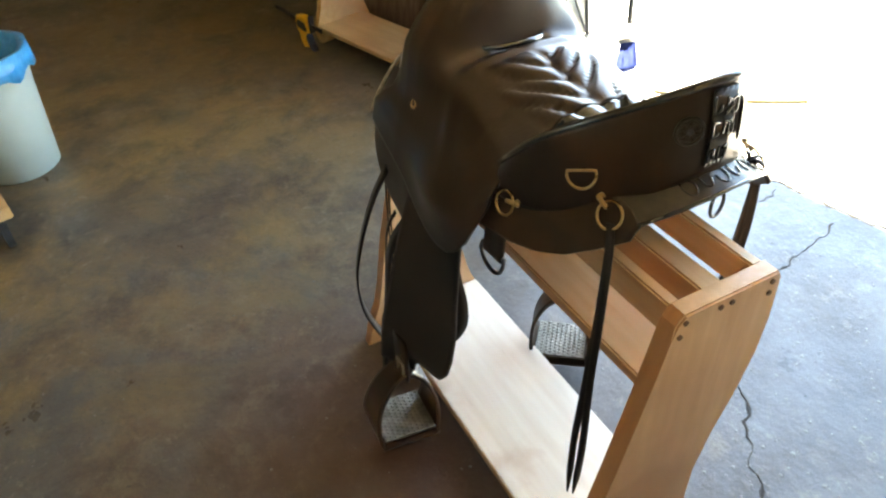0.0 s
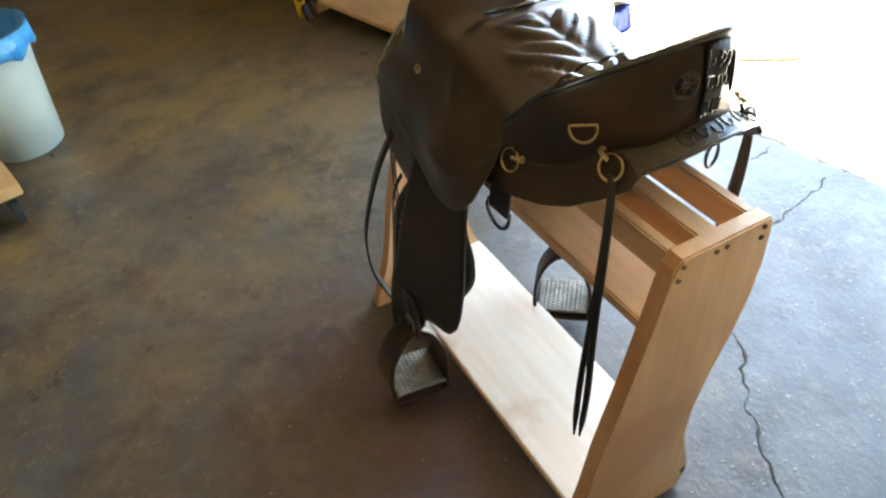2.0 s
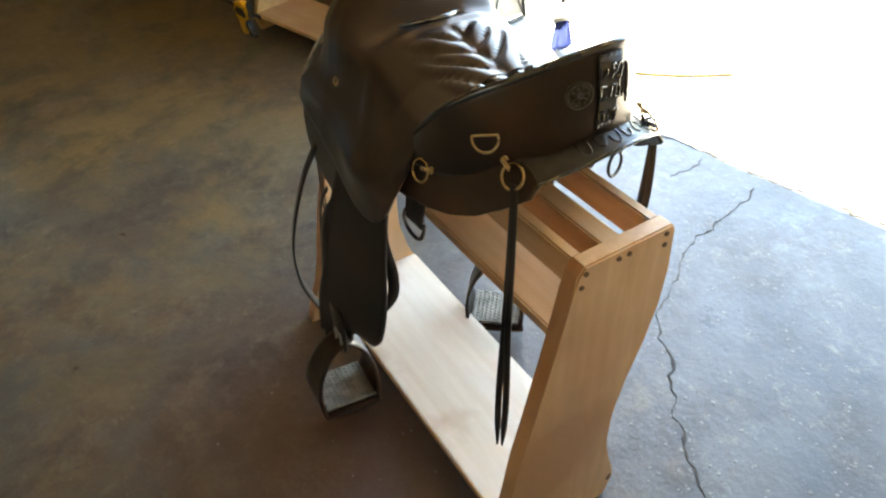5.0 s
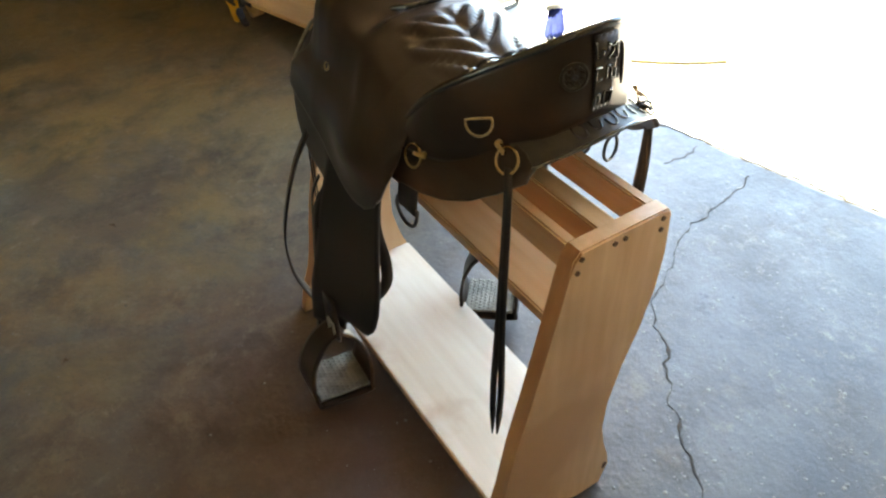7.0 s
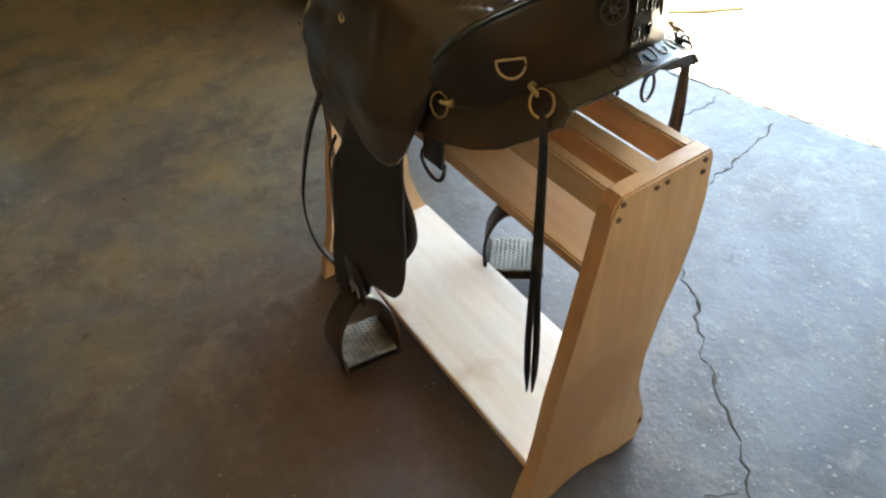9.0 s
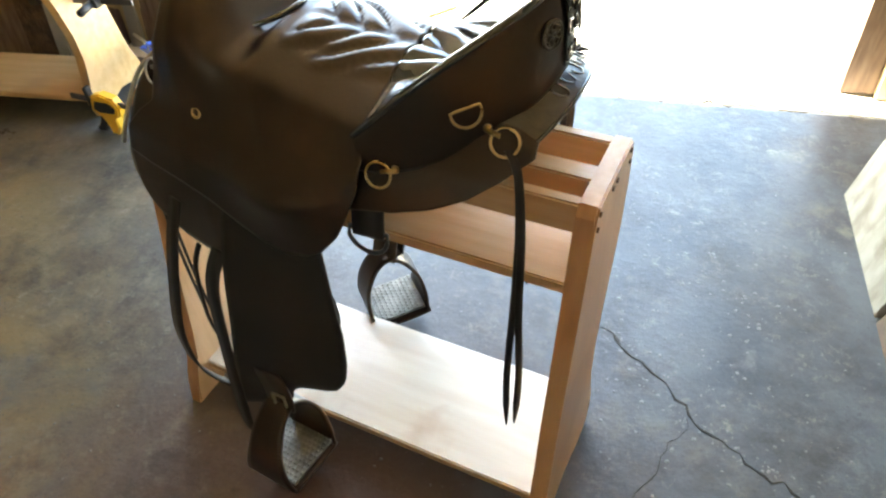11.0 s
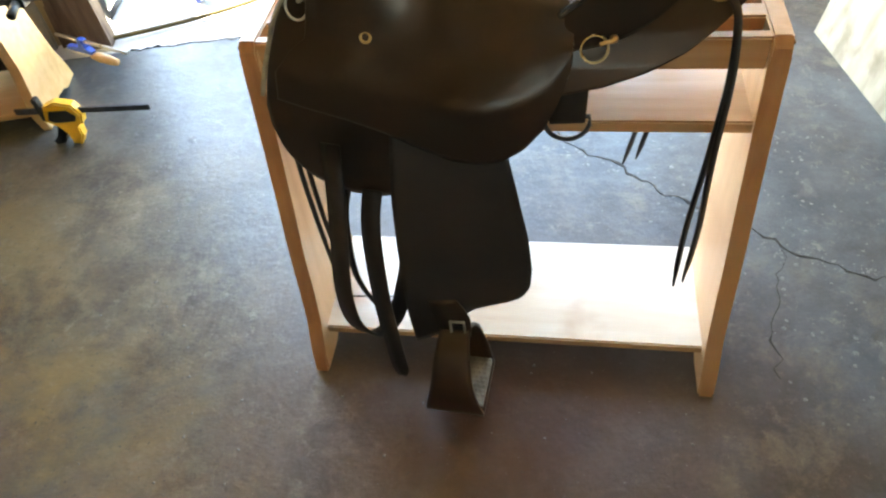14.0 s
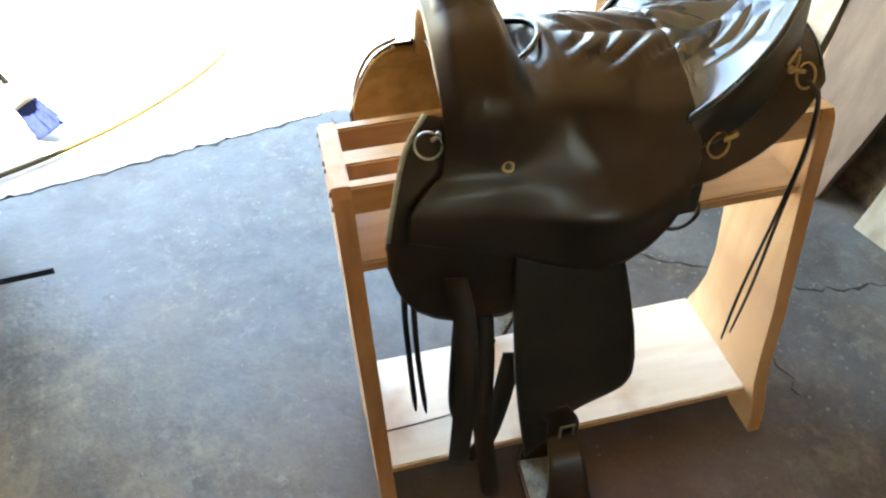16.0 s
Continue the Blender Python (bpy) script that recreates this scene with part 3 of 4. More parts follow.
def seat_cover():
    nu, half = 130, 56
    lead = [(0.0, 0.088), (0.20, 0.093), (0.36, 0.118), (0.45, 0.143), (0.55, 0.151), (0.62, 0.150), (0.80, 0.150), (1.0, 0.152)]
    g = np.zeros((nu + 1, 2 * half + 1, 3))
    for i_ in range(nu + 1):
        for j_ in range(2 * half + 1):
            o = j_ / half - 1
            r = 1 - abs(o)
            x0 = lerp(r, lead) + (0.035 * min(1.0, max(0.0, (r - 0.4) / 0.15)) * min(1.0, max(0.0, (0.97 - r) / 0.2)) if o > 0 else 0.0)
            x = x0 + (0.505 - x0) * i_ / nu
            w, z = cover_point(x, r)
            e = 0.010 * math.exp(-((x - 0.37) / 0.08) ** 2 - ((z - 0.65) / 0.05) ** 2) + math.exp(-((x - 0.38) / 0.075) ** 2) * (0.007 * math.exp(-((z - 0.668) / 0.020) ** 2) - 0.004 * math.exp(-((z - 0.722) / 0.02) ** 2)) + 0.004 * math.exp(-((x - 0.345 + 0.5 * (z - 0.75)) / 0.014) ** 2 - ((z - 0.755) / 0.04) ** 2)
            e += wav(x, z) * 0.9 * min(1.0, max(0.0, (0.62 - r) / 0.25))
            g[i_, j_] = (x, YC + math.copysign(1, o) * (w + e), z)
    for _ in range(7):
        k = g.copy()
        k[1:-1, 1:-1] = 0.4 * g[1:-1, 1:-1] + 0.15 * (g[:-2, 1:-1] + g[2:, 1:-1] + g[1:-1, :-2] + g[1:-1, 2:])
        g = k
    for i_ in range(nu + 1):
        for j_ in range(2 * half + 1):
            g[i_, j_, 2] += lobe(g[i_, j_, 0], g[i_, j_, 1] - YC)
    part("seat_cover", sheet(lambda a, b: g[int(round(a * nu)), int(round(b * 2 * half))], nu, 2 * half, 0.004), leather, saddle, "one-piece leather seat and swell cover with puffed leaf lobes", True)


seat_cover()
# rear jockey over the back of the skirt


def rear_jockey():
    def f(a, b):
        o = (b - 0.5) * 2
        w = (0.104 + 0.004 * a) * o
        x = 0.660 + (0.083 - 0.024 * o * o) * a
        k = off(0.68, 0.70) / lerp(0.70, OFF)
        t = a ** 0.8
        return (x, YC + w, (1 - t) * (zoff(abs(w) / k) + 0.002) + t * (0.810 - 0.024 * o * o) + 0.0025 * math.sin(3 * o) * a)
    rj = part("rear_jockey", sheet(f, 24, 50, 0.004), leather_tooled, saddle, "tooled black leather rear housing", True)
    part("rolled_edge", tube([f(1, b / 30) for b in range(31)], 0.0028, 8), leather_seat, rj, "", True)
    rnd = random.Random(21)
    for k in range(12):
        ca, cb, w0 = 0.38 + 0.34 * (k % 2), 0.36 + 0.115 * (k // 2), rnd.uniform(0, 6)
        pts = [Vector(f(ca + 0.20 * (1 - 0.5 * t / 10) * math.cos(w0 + 0.5 * t), min(0.99, max(0.01, cb + 0.05 * (1 - 0.5 * t / 10) * math.sin(w0 + 0.5 * t))))) + Vector((0, 0, 0.0008)) for t in range(11)]
        part("tooled_scroll", tube(pts, 0.0011, 6), leather_seat, rj, "", True)
    c = Vector((0.700, YC + 0.092, 0.796))
    for k, (dx, dy, dz) in enumerate(((0.014, 0.008, 0.003), (0.003, 0.019, 0.004), (-0.014, 0.014, 0.005), (0.010, 0.014, -0.003))):
        part("tie_bow", ribbon([c, c + Vector((dx * 0.5, dy * 0.5, dz + 0.004)), c + Vector((dx * 1.2, dy * 1.2, dz * 0.6))], (dy, -dx, 0.3 * (k - 2) * 0.01), 0.005, 0.002, 8, 0.5), leather_black, rj, "short knotted leather tie", True)
    c = Vector((0.708, YC + 0.014, 0.915))
    for k in range(2):
        part("tie_bow", ribbon([c, c + Vector((0.010, 0.004 + 0.006 * k, 0.004)), c + Vector((0.014, 0.006 + 0.008 * k, -0.040 - 0.01 * k))], (0.6, 1, 0), 0.0045, 0.002, 10, 0.5), leather_black, rj, "short hanging leather tie", True)


rear_jockey()
# pommel
POM = [(-100, 0, 0.050, 0.024), (-70, 0, 0.050, 0.031), (-40, 0, 0.048, 0.036), (0, 0, 0.045, 0.042), (40, 0, 0.048, 0.036), (70, 0, 0.050, 0.031), (100, 0, 0.050, 0.024)]


def pommel():
    nu, nv = 44, 24
    bm = bmesh.new()
    rows = []
    for i in range(nu + 1):
        th = -100 + 200 * i / nu
        hx = lerp(th, [(a, c) for a, b, c, d in POM])
        hr = lerp(th, [(a, d) for a, b, c, d in POM])
        w = radians(th)
        c = Vector((0.203 + 0.010 * math.sin(w) ** 2, YC + 0.103 * math.sin(w), 0.795 + 0.101 * math.cos(w)))
        out = Vector((0, math.sin(w), math.cos(w)))
        rows.append([bm.verts.new(c + Vector((1, 0, 0)) * hx * math.copysign(abs(math.cos(q)) ** 0.8, math.cos(q)) + out * hr * math.sin(q)) for q in (2 * math.pi * j / nv for j in range(nv))])
    for a, b in zip(rows, rows[1:]):
        for j in range(nv):
            bm.faces.new((a[j], a[(j + 1) % nv], b[(j + 1) % nv], b[j]))
    bm.faces.new(rows[0])
    bm.faces.new(rows[-1][::-1])
    bmesh.ops.recalc_face_normals(bm, faces=bm.faces)
    for f in bm.faces:
        m_ = f.calc_center_median()
        f.material_index = 1 if f.normal.dot(Vector((0, m_.y - YC, m_.z - 0.79)).normalized()) < -0.25 else 0
    p = part("pommel", bm, [leather, felt], saddle, "rounded leather-covered swell fork", True)
    neck = lathe([(0.050, 0), (0.042, 0.02), (0.036, 0.045), (0.036, 0.06), (0.03, 0.07), (0.01, 0.075)], 24, (0.203, YC, 0.925))
    part("horn_neck", neck, leather, p, "", True)


pommel()
# seat
SEAT = [(0.0, 0.312, 0.850, 0.262, 0.100, 0.822), (0.2, 0.37, 0.838, 0.36, 0.134, 0.790), (0.4, 0.45, 0.823, 0.45, 0.150, 0.772), (0.55, 0.52, 0.822, 0.505, 0.158, 0.778), (0.65, 0.56, 0.826, 0.552, 0.164, 0.830),
        (0.75, 0.605, 0.842, 0.60, 0.143, 0.872), (0.85, 0.65, 0.878, 0.650, 0.102, 0.903), (0.95, 0.692, 0.927, 0.696, 0.054, 0.937), (1.0, 0.712, 0.948, 0.712, 0.012, 0.948)]


def seat_point(a, b):
    cx, cz, ex, eo, ez = (lerp(a, [(r[0], r[k]) for r in SEAT]) for k in (1, 2, 3, 4, 5))
    o = (b - 0.5) * 2
    k = o * o
    dish = -0.018 * math.sin(math.pi * min(1, max(0, (a - 0.5) / 0.5))) * (1 - k)
    z = cz * (1 - k) + ez * k + dish
    x = cx * (1 - k) + ex * k
    tuck = 0.012 * min(1.0, max(0.0, (0.535 - a) / 0.03)) - 0.0025 * min(1.0, max(0.0, (0.70 - a) / 0.1))
    return Vector((x, YC + o * eo * (1 - 0.3 * tuck), z - tuck + lobe(x, o * eo)))


part("seat", sheet(lambda a, b: seat_point(0.5 + 0.5 * a, b), 90, 110, 0.003), leather_seat, saddle, "quilted black leather seat with puffed leaf lobes", True)


def seat_front():
    """The dark ground of the seat under the swell, and the rolled rim of the hand hole."""
    def f(a, b):
        o = (b - 0.5) * 2
        return (0.175 + 0.18 * a, YC + 0.112 * o, 0.818 - 0.02 * o * o)
    part("ground_seat", sheet(f, 10, 16, 0.006), leather_black, saddle, "", True)
    part("seat_rim", tube([Vector((0.318 - 0.05 * abs(b / 12 - 1) ** 2.2, YC + 0.060 * (b / 12 - 1), 0.848 - 0.016 * abs(b / 12 - 1) ** 2)) for b in range(25)], 0.0048, 10), leather_seat, saddle, "", True)


seat_front()


def cantle_back():
    rim = curve_pts([seat_point(s, 0) for s in (0.5, 0.6, 0.7, 0.8, 0.9, 0.96)] + [seat_point(1, 0.5)] + [seat_point(s, 1) for s in (0.96, 0.9, 0.8, 0.7, 0.6, 0.5)], 60)
    base = curve_pts([(0.485, YC - 0.168, 0.735), (0.54, YC - 0.163, 0.742), (0.60, YC - 0.146, 0.758), (0.66, YC - 0.112, 0.785), (0.70, YC - 0.075, 0.815), (0.715, YC - 0.03, 0.832), (0.718, YC, 0.838),
                      (0.715, YC + 0.03, 0.832), (0.70, YC + 0.075, 0.815), (0.66, YC + 0.112, 0.785), (0.60, YC + 0.146, 0.758), (0.54, YC + 0.163, 0.742), (0.485, YC + 0.168, 0.735)], 60)

    base = [p - Vector((0.004, 0, 0.016)) for p in base]

    def f(a, b):
        i = int(round(a * 60))
        p, q = base[i], rim[i]
        d = (q - p)
        outw = Vector((p.x - 0.52, (p.y - YC) * 1.3, 0)).normalized()
        return p + d * b + outw * (0.004 * math.sin(math.pi * b) * min(1, d.length / 0.05))
    c = part("cantle", sheet(f, 60, 14, 0.005), leather, saddle, "high leather cantle", True)
    part("cantle_roll", tube(rim, 0.0055, 10), leather_seat, c, "", True)

    def g(a, b):
        return f(0.462 + 0.076 * a, 0.12 + 0.8 * b) + Vector((0.004, 0, 0.001))
    p, q = f(0.415, 0.60), f(0.415, 0.70)
    tang = f(0.435, 0.6) - f(0.395, 0.6)
    out = tang.cross(q - p).normalized()
    out = out if out.x > 0 else -out
    side, up = out.cross(q - p).normalized(), (q - p).normalized()
    ros = part("rosette", ring_bm(p + out * 0.002, out, 0.0165, 0.0024, 1), leather_tooled, c, "round tooled leather rosette", True)
    for k in range(7):
        w = 2 * math.pi * k / 7
        part("petal", ring_bm(p + out * 0.002 + (side * math.cos(w) + up * math.sin(w)) * 0.009, out, 0.0045, 0.0016, 1, 10), leather_tooled, ros, "", True)
    part("concho", ring_bm(p + out * 0.003, out, 0.0030, 0.0018, 1, 10), dark_steel, ros, "dull metal stud", True)
    tp = part("tooled_panel", sheet(g, 16, 12, 0.003), leather_tooled, c, "tooled floral leather panel", True)
    rnd = random.Random(12)
    for k in range(9):       # raised scrolls of the floral tooling
        ca, cb, w0, r0 = 0.14 + 0.36 * (k % 3), 0.18 + 0.31 * (k // 3), rnd.uniform(0, 6), 0.15
        pts = [g(min(1, max(0, ca + r0 * (1 - 0.6 * t / 9) * math.cos(w0 + t * 0.55))), min(1, max(0, cb + r0 * 0.9 * (1 - 0.6 * t / 9) * math.sin(w0 + t * 0.55)))) + Vector((0.0015, 0, 0)) for t in range(10)]
        part("tooled_scroll", tube(pts, 0.0017, 6), leather_seat, tp, "", True)


cantle_back()


def fender(side):
    front = [(0.60, 0.245), (0.50, 0.238), (0.40, 0.238), (0.30, 0.243), (0.215, 0.253)]
    back = [(0.60, 0.410), (0.50, 0.432), (0.41, 0.450), (0.35, 0.456), (0.315, 0.453), (0.292, 0.438), (0.276, 0.405), (0.264, 0.362), (0.245, 0.340), (0.215, 0.334)]
    s = sorted(back)
    fr = sorted(front)

    def f(a, b):
        z = 0.62 - (0.62 - 0.208) * a
        x = lerp(z, fr) * (1 - b) + lerp(z, s) * b
        x -= 0.002
        y = lerp(z, [(0.20, -0.046), (0.30, -0.031), (0.45, 0.010), (0.54, 0.040), (0.62, 0.064)]) + 0.03 * b * (1 - a) * 0.3 + 0.035 * b * a + 0.003 * math.sin(20 * z)
        if side > 0:
            y = 2 * YC - y - 0.10 * a
        return (x, y, z)
    part("fender", sheet(f, 40, 20, 0.005), leather_black, saddle, "", True)


fender(-1)
fender(1)
part("fender_strap", ribbon([(0.378, 0.076, 0.575), (0.388, 0.060, 0.50), (0.402, 0.066, 0.42), (0.405, 0.058, 0.365), (0.388, 0.028, 0.322), (0.34, 0.004, 0.305)], (0.5, 1, 0.1), 0.022, 0.004, 30), leather_black, saddle, "inner stirrup strap hanging in a loop", True)


def stirrup(cx, cy, turn, lean, top_y, side):
    """A leather-covered stirrup with a metal tread, its opening along its own x."""
    m = Matrix.Translation((cx, cy, 0)) @ Matrix.Rotation(radians(turn), 4, "Z") @ Matrix.Rotation(radians(lean), 4, "X")
    outer = [(-0.058, 0.055), (0.058, 0.055), (0.066, 0.075), (0.069, 0.115), (0.060, 0.165), (0.034, 0.212), (0.0, 0.232), (-0.034, 0.212), (-0.060, 0.165), (-0.069, 0.115), (-0.066, 0.075)]

    def depth(z):
        return lerp(z, [(0.04, 0.055), (0.07, 0.054), (0.10, 0.047), (0.15, 0.037), (0.19, 0.033), (0.23, 0.027)])
    path = curve_pts([(y, z, 0) for y, z in outer + outer[:1]], 66)

    def f(a, b):
        p = path[int(round(a * 66))]
        return m @ Vector(((b - 0.5) * 2 * depth(p.y), p.x, p.y))
    body = part("stirrup", sheet(f, 66, 8, 0.007), leather, saddle, "leather-covered stirrup", True)
    bm = bmesh.new()
    for i in range(11):
        for j in range(11):
            c = Vector(((i - 5) * 0.0098 + (0.0049 if j % 2 else 0), (j - 5) * 0.0105, 0.0835))
            if abs(c.x) > 0.052:
                continue
            q = [bm.verts.new(m @ (c + Vector(d))) for d in ((0.0045, 0, 0), (0, 0.005, 0), (-0.0045, 0, 0), (0, -0.005, 0))]
            t = bm.verts.new(m @ (c + Vector((0, 0, 0.0022))))
            for k in range(4):
                bm.faces.new((q[k], q[(k + 1) % 4], t))
    plate = box(-0.053, 0.053, -0.056, 0.056, 0.078, 0.0833)
    bmesh.ops.transform(plate, matrix=m, verts=plate.verts)
    tp = part("tread", plate, tread_metal, body, "worn metal tread plate with raised diamonds")
    bmn = part("tread_stud", bm, tread_metal, body)
    tagged(bmn, kind="stuff")
    top = m @ Vector((0, 0, 0.232))
    part("stirrup_leather", ribbon([top + Vector((0, 0, -0.02)), top + Vector((0, (top_y - top.y) * 0.3, 0.03)), (0.30, top_y, 0.30)], (1, 0, 0), 0.055, 0.006, 10), leather, saddle, "", True)
    if side > 0:
        return body
    bk = tube([top + Vector(v) for v in ((0.018, -0.008, -0.012), (0.018, -0.008, 0.028), (-0.006, -0.008, 0.028), (-0.006, -0.008, -0.012))], 0.0028, 8, True)
    part("buckle", bk, steel, saddle, "bright steel buckle", True)
    return body


stirrup(0.319, -0.053, -4, -6, -0.020, -1)
stirrup(0.315, 0.380, -42, 3, 0.44, 1)

# rings, conchos, ties


def dring(x, y, z, normal, R=0.0175, name="ring", metal_=brass, tail=1.0):
    part(name, ring_bm((x, y, z), normal, R, 0.0019), metal_, saddle, "", True)
    # a small clip strap with a stud holds the ring
    bm = bmesh.new()
    bmesh.ops.create_cone(bm, cap_ends=True, segments=14, radius1=0.006, radius2=0.004, depth=0.006, matrix=Matrix.Translation((x + tail * 0.024, y + 0.003, z + 0.012)) @ Vector(normal).to_track_quat("Z", "Y").to_matrix().to_4x4())
    part("ring_stud", bm, metal_, saddle, "", True)
    part("ring_tab", tube([(x + tail * 0.006, y - 0.001, z + 0.008), (x + tail * 0.024, y + 0.001, z + 0.012)], 0.0032, 8), metal_, saddle, "", True)


dring(0.532, 0.069, 0.731, (0.1, -1, 0.35))
dring(0.684, 0.124, 0.785, (0.2, -1, 0.5), 0.0180, tail=-1)
dn = Vector((0.52, -0.80, 0.28)).normalized()
dup = (Vector((0, 0, 1)) - dn * dn.z).normalized()
dside = dup.cross(dn)
dpts = [(0.019 * math.cos(w), 0.019 * math.sin(w)) for w in (radians(168 + 204 * k / 20) for k in range(21))]
dpts = [(a * 0.97 - b * 0.24, a * 0.24 + b * 0.97) for a, b in dpts + [(0.0186 - 0.0372 * k / 6, 0.0045) for k in range(1, 6)]]
part("d_ring", tube([Vector((0.640, 0.110, 0.826)) + dside * a + dup * b for a, b in dpts], 0.0018, 8, True), brass, saddle, "brass D-shaped ring", True)
dring(0.131, 0.111, 0.775, (-0.3, -1, 0.4), 0.018, "ring", steel, 0.6)
dring(0.532, 0.422, 0.732, (0.1, 1, 0.35))
dring(0.682, 0.372, 0.785, (0.2, 1, 0.5), 0.0195, tail=-1)
part("ring", ring_bm((0.705, 0.290, 0.752), (1, 0.3, 0.1), 0.018, 0.0026), dark_steel, saddle, "", True)
part("ring_strap", ribbon([(0.715, 0.290, 0.798), (0.716, 0.291, 0.79), (0.708, 0.290, 0.772), (0.704, 0.290, 0.768)], (0, 1, 0), 0.02, 0.003, 10), leather_black, saddle, "", True)
for x, z, s in ((0.23, 0.746, -1), (0.23, 0.746, 1)):
    y = YC + s * (off(x, z, 0.013) + 0.001)
    part("rivet", ring_bm((x, y, z), (0, s, 0.5), 0.0068, 0.0022, 1, 14), brass, saddle, "brass eyelet", True)
# rear cinch hanger and D
for s in (-1, 1):
    y0 = YC + s * (off(0.5, 0.66, -0.009))
    part("cinch_hanger", ribbon([(0.505, YC + s * off(0.5, 0.71, -0.012), 0.71), (0.503, y0, 0.66), (0.501, y0 + s * 0.004, 0.612)], (1, 0, 0.05), 0.05, 0.006, 12), leather_black, saddle, "", True)
    pts = [(0.470, y0, 0.622), (0.532, y0, 0.622)] + [(0.501 + 0.032 * math.cos(w), y0 + s * 0.004, 0.618 + 0.034 * math.sin(w)) for w in (-math.pi * k / 12 for k in range(1, 12))]
    part("cinch_ring", tube(pts, 0.0036, 8, True), dark_steel, saddle, "dull steel D-shaped ring", True)
# front rigging with long hanging straps
y0 = YC - off(0.18, 0.50, 0.012)
part("latigo_strap", ribbon([(0.150, y0 + 0.006, 0.585), (0.155, 0.010, 0.53), (0.150, -0.022, 0.44), (0.140, -0.040, 0.345), (0.136, -0.036, 0.25), (0.142, -0.015, 0.18), (0.158, 0.002, 0.150), (0.195, 0.012, 0.185), (0.225, 0.03, 0.27), (0.25, 0.05, 0.38)], (0.9, -0.3, 0.1), 0.034, 0.004, 40), leather_black, saddle, "long black latigo strap hanging in a loop", True)
part("latigo_strap", ribbon([(0.196, y0 + 0.014, 0.482), (0.190, 0.02, 0.42), (0.186, 0.0, 0.27), (0.195, -0.022, 0.13), (0.20, -0.03, 0.055)], (1, -0.2, 0.05), 0.034, 0.004, 30, 0.5), leather_black, saddle, "long black latigo strap hanging free", True)
for dx in (0, 0.014):
    part("saddle_string", ribbon([(0.082 + dx, 0.075, 0.61), (0.078 + dx, 0.07, 0.50), (0.080 + dx, 0.066, 0.38), (0.084 + dx * 1.3, 0.065, 0.245 - dx)], (1, -0.3, 0), 0.009, 0.003, 24, 0.7), leather_black, saddle, "thin leather tie string", True)
part("saddle_string", ribbon([(0.155, 0.055, 0.482), (0.146, 0.035, 0.43), (0.14, 0.025, 0.30), (0.16, 0.03, 0.20)], (1, -0.3, 0), 0.012, 0.003, 24, 0.7), leather_black, saddle, "thin leather tie string", True)
for dx, dz in ((-0.005, 0.0), (0.005, 0.014)):
    part("saddle_string", ribbon([(0.690, 0.121, 0.778), (0.708, 0.108, 0.752), (0.716 + dx * 0.3, 0.100, 0.66), (0.714 + dx * 0.8, 0.098, 0.52), (0.712 + dx * 2.0, 0.097, 0.36), (0.710 + dx * 1.4, 0.096, 0.216 + dz)], (1, 0.6, 0), 0.011, 0.003, 30, 0.8), leather_black, saddle, "thin leather tie string", True)
    part("saddle_string", ribbon([(0.685, 0.385, 0.76), (0.680 + dx, 0.395, 0.65), (0.668 + dx, 0.40, 0.50), (0.655 + dx * 2, 0.40, 0.36), (0.634 + dx * 2.5, 0.40, 0.235 + dz)], (1, 0.5, 0), 0.011, 0.003, 30, 0.8), leather_black, saddle, "thin leather tie string", True)
part("skirt_trim", tube(curve_pts([(0.062, YC + off(0.062, 0.61), 0.61), (0.075, YC + off(0.075, 0.70), 0.70), (0.10, YC + off(0.10, 0.765), 0.768), (0.135, YC + off(0.13, 0.80), 0.803)], 20), 0.0035, 8), fleece, saddle, "worn pale fleece edge", True)
part("skirt_trim", tube(curve_pts([(0.062, YC - off(0.062, 0.61), 0.66), (0.075, YC - off(0.075, 0.70), 0.705), (0.10, YC - off(0.10, 0.765), 0.768), (0.135, YC - off(0.13, 0.80), 0.803)], 20), 0.0035, 8), fleece, saddle, "worn pale fleece edge", True)

# ---- things round about ----


def slab(name, v0, v1, lean_u, height, th, material, label, seed, wob=0.03, zig=0.0, foot=1.457):
    """A live-edge board that leans on the right wall, its foot on the floor."""
    rnd = random.Random(seed)
    n = 16
    up = Vector((lean_u, 0, height)).normalized()
    hgt = math.hypot(lean_u, height)
    nrm = Vector((-up.z, 0, up.x))
    left = [(v0 + wob * math.sin(i * 0.9 + seed) * (0.3 + 0.7 * i / n) + zig * i / n, hgt * i / n) for i in range(n + 1)]
    right = [(v1 + wob * math.sin(i * 0.7 + seed * 2) * (0.3 + 0.7 * i / n) + zig * i / n, hgt * i / n) for i in range(n, -1, -1)]

    def place(v, h, s):
        p = Vector((foot, 0, 0)) + up * h + nrm * (th * (1 - s) - th)
        p.z = max(p.z, 0.0)
        return gar(p.x, v, p.z)
    bm = prism(left + right, place, 0.002)
    return tagged(obj(name, bm, material), label, "board", "leaning boards")


slab("leaning_board", 0.52, 0.96, 0.40, 1.9, 0.035, slab_pale, "wide pale rough-sawn slab leaning on the wall", 1, 0.02, 0.10)
slab("leaning_board", 0.305, 0.515, 0.38, 1.6, 0.03, slab_tan, "tan live-edge board leaning on the wall", 2, 0.045, -0.02)
slab("leaning_board", 0.02, 0.40, 0.24, 1.7, 0.04, bark, "dark bark-covered slab leaning behind the other boards", 4, 0.03, 0.0, 1.56)
slab("leaning_board", -0.06, 0.19, 0.36, 1.2, 0.03, slab_pale, "pale rough board leaning on the wall", 5, 0.02, 0.0)


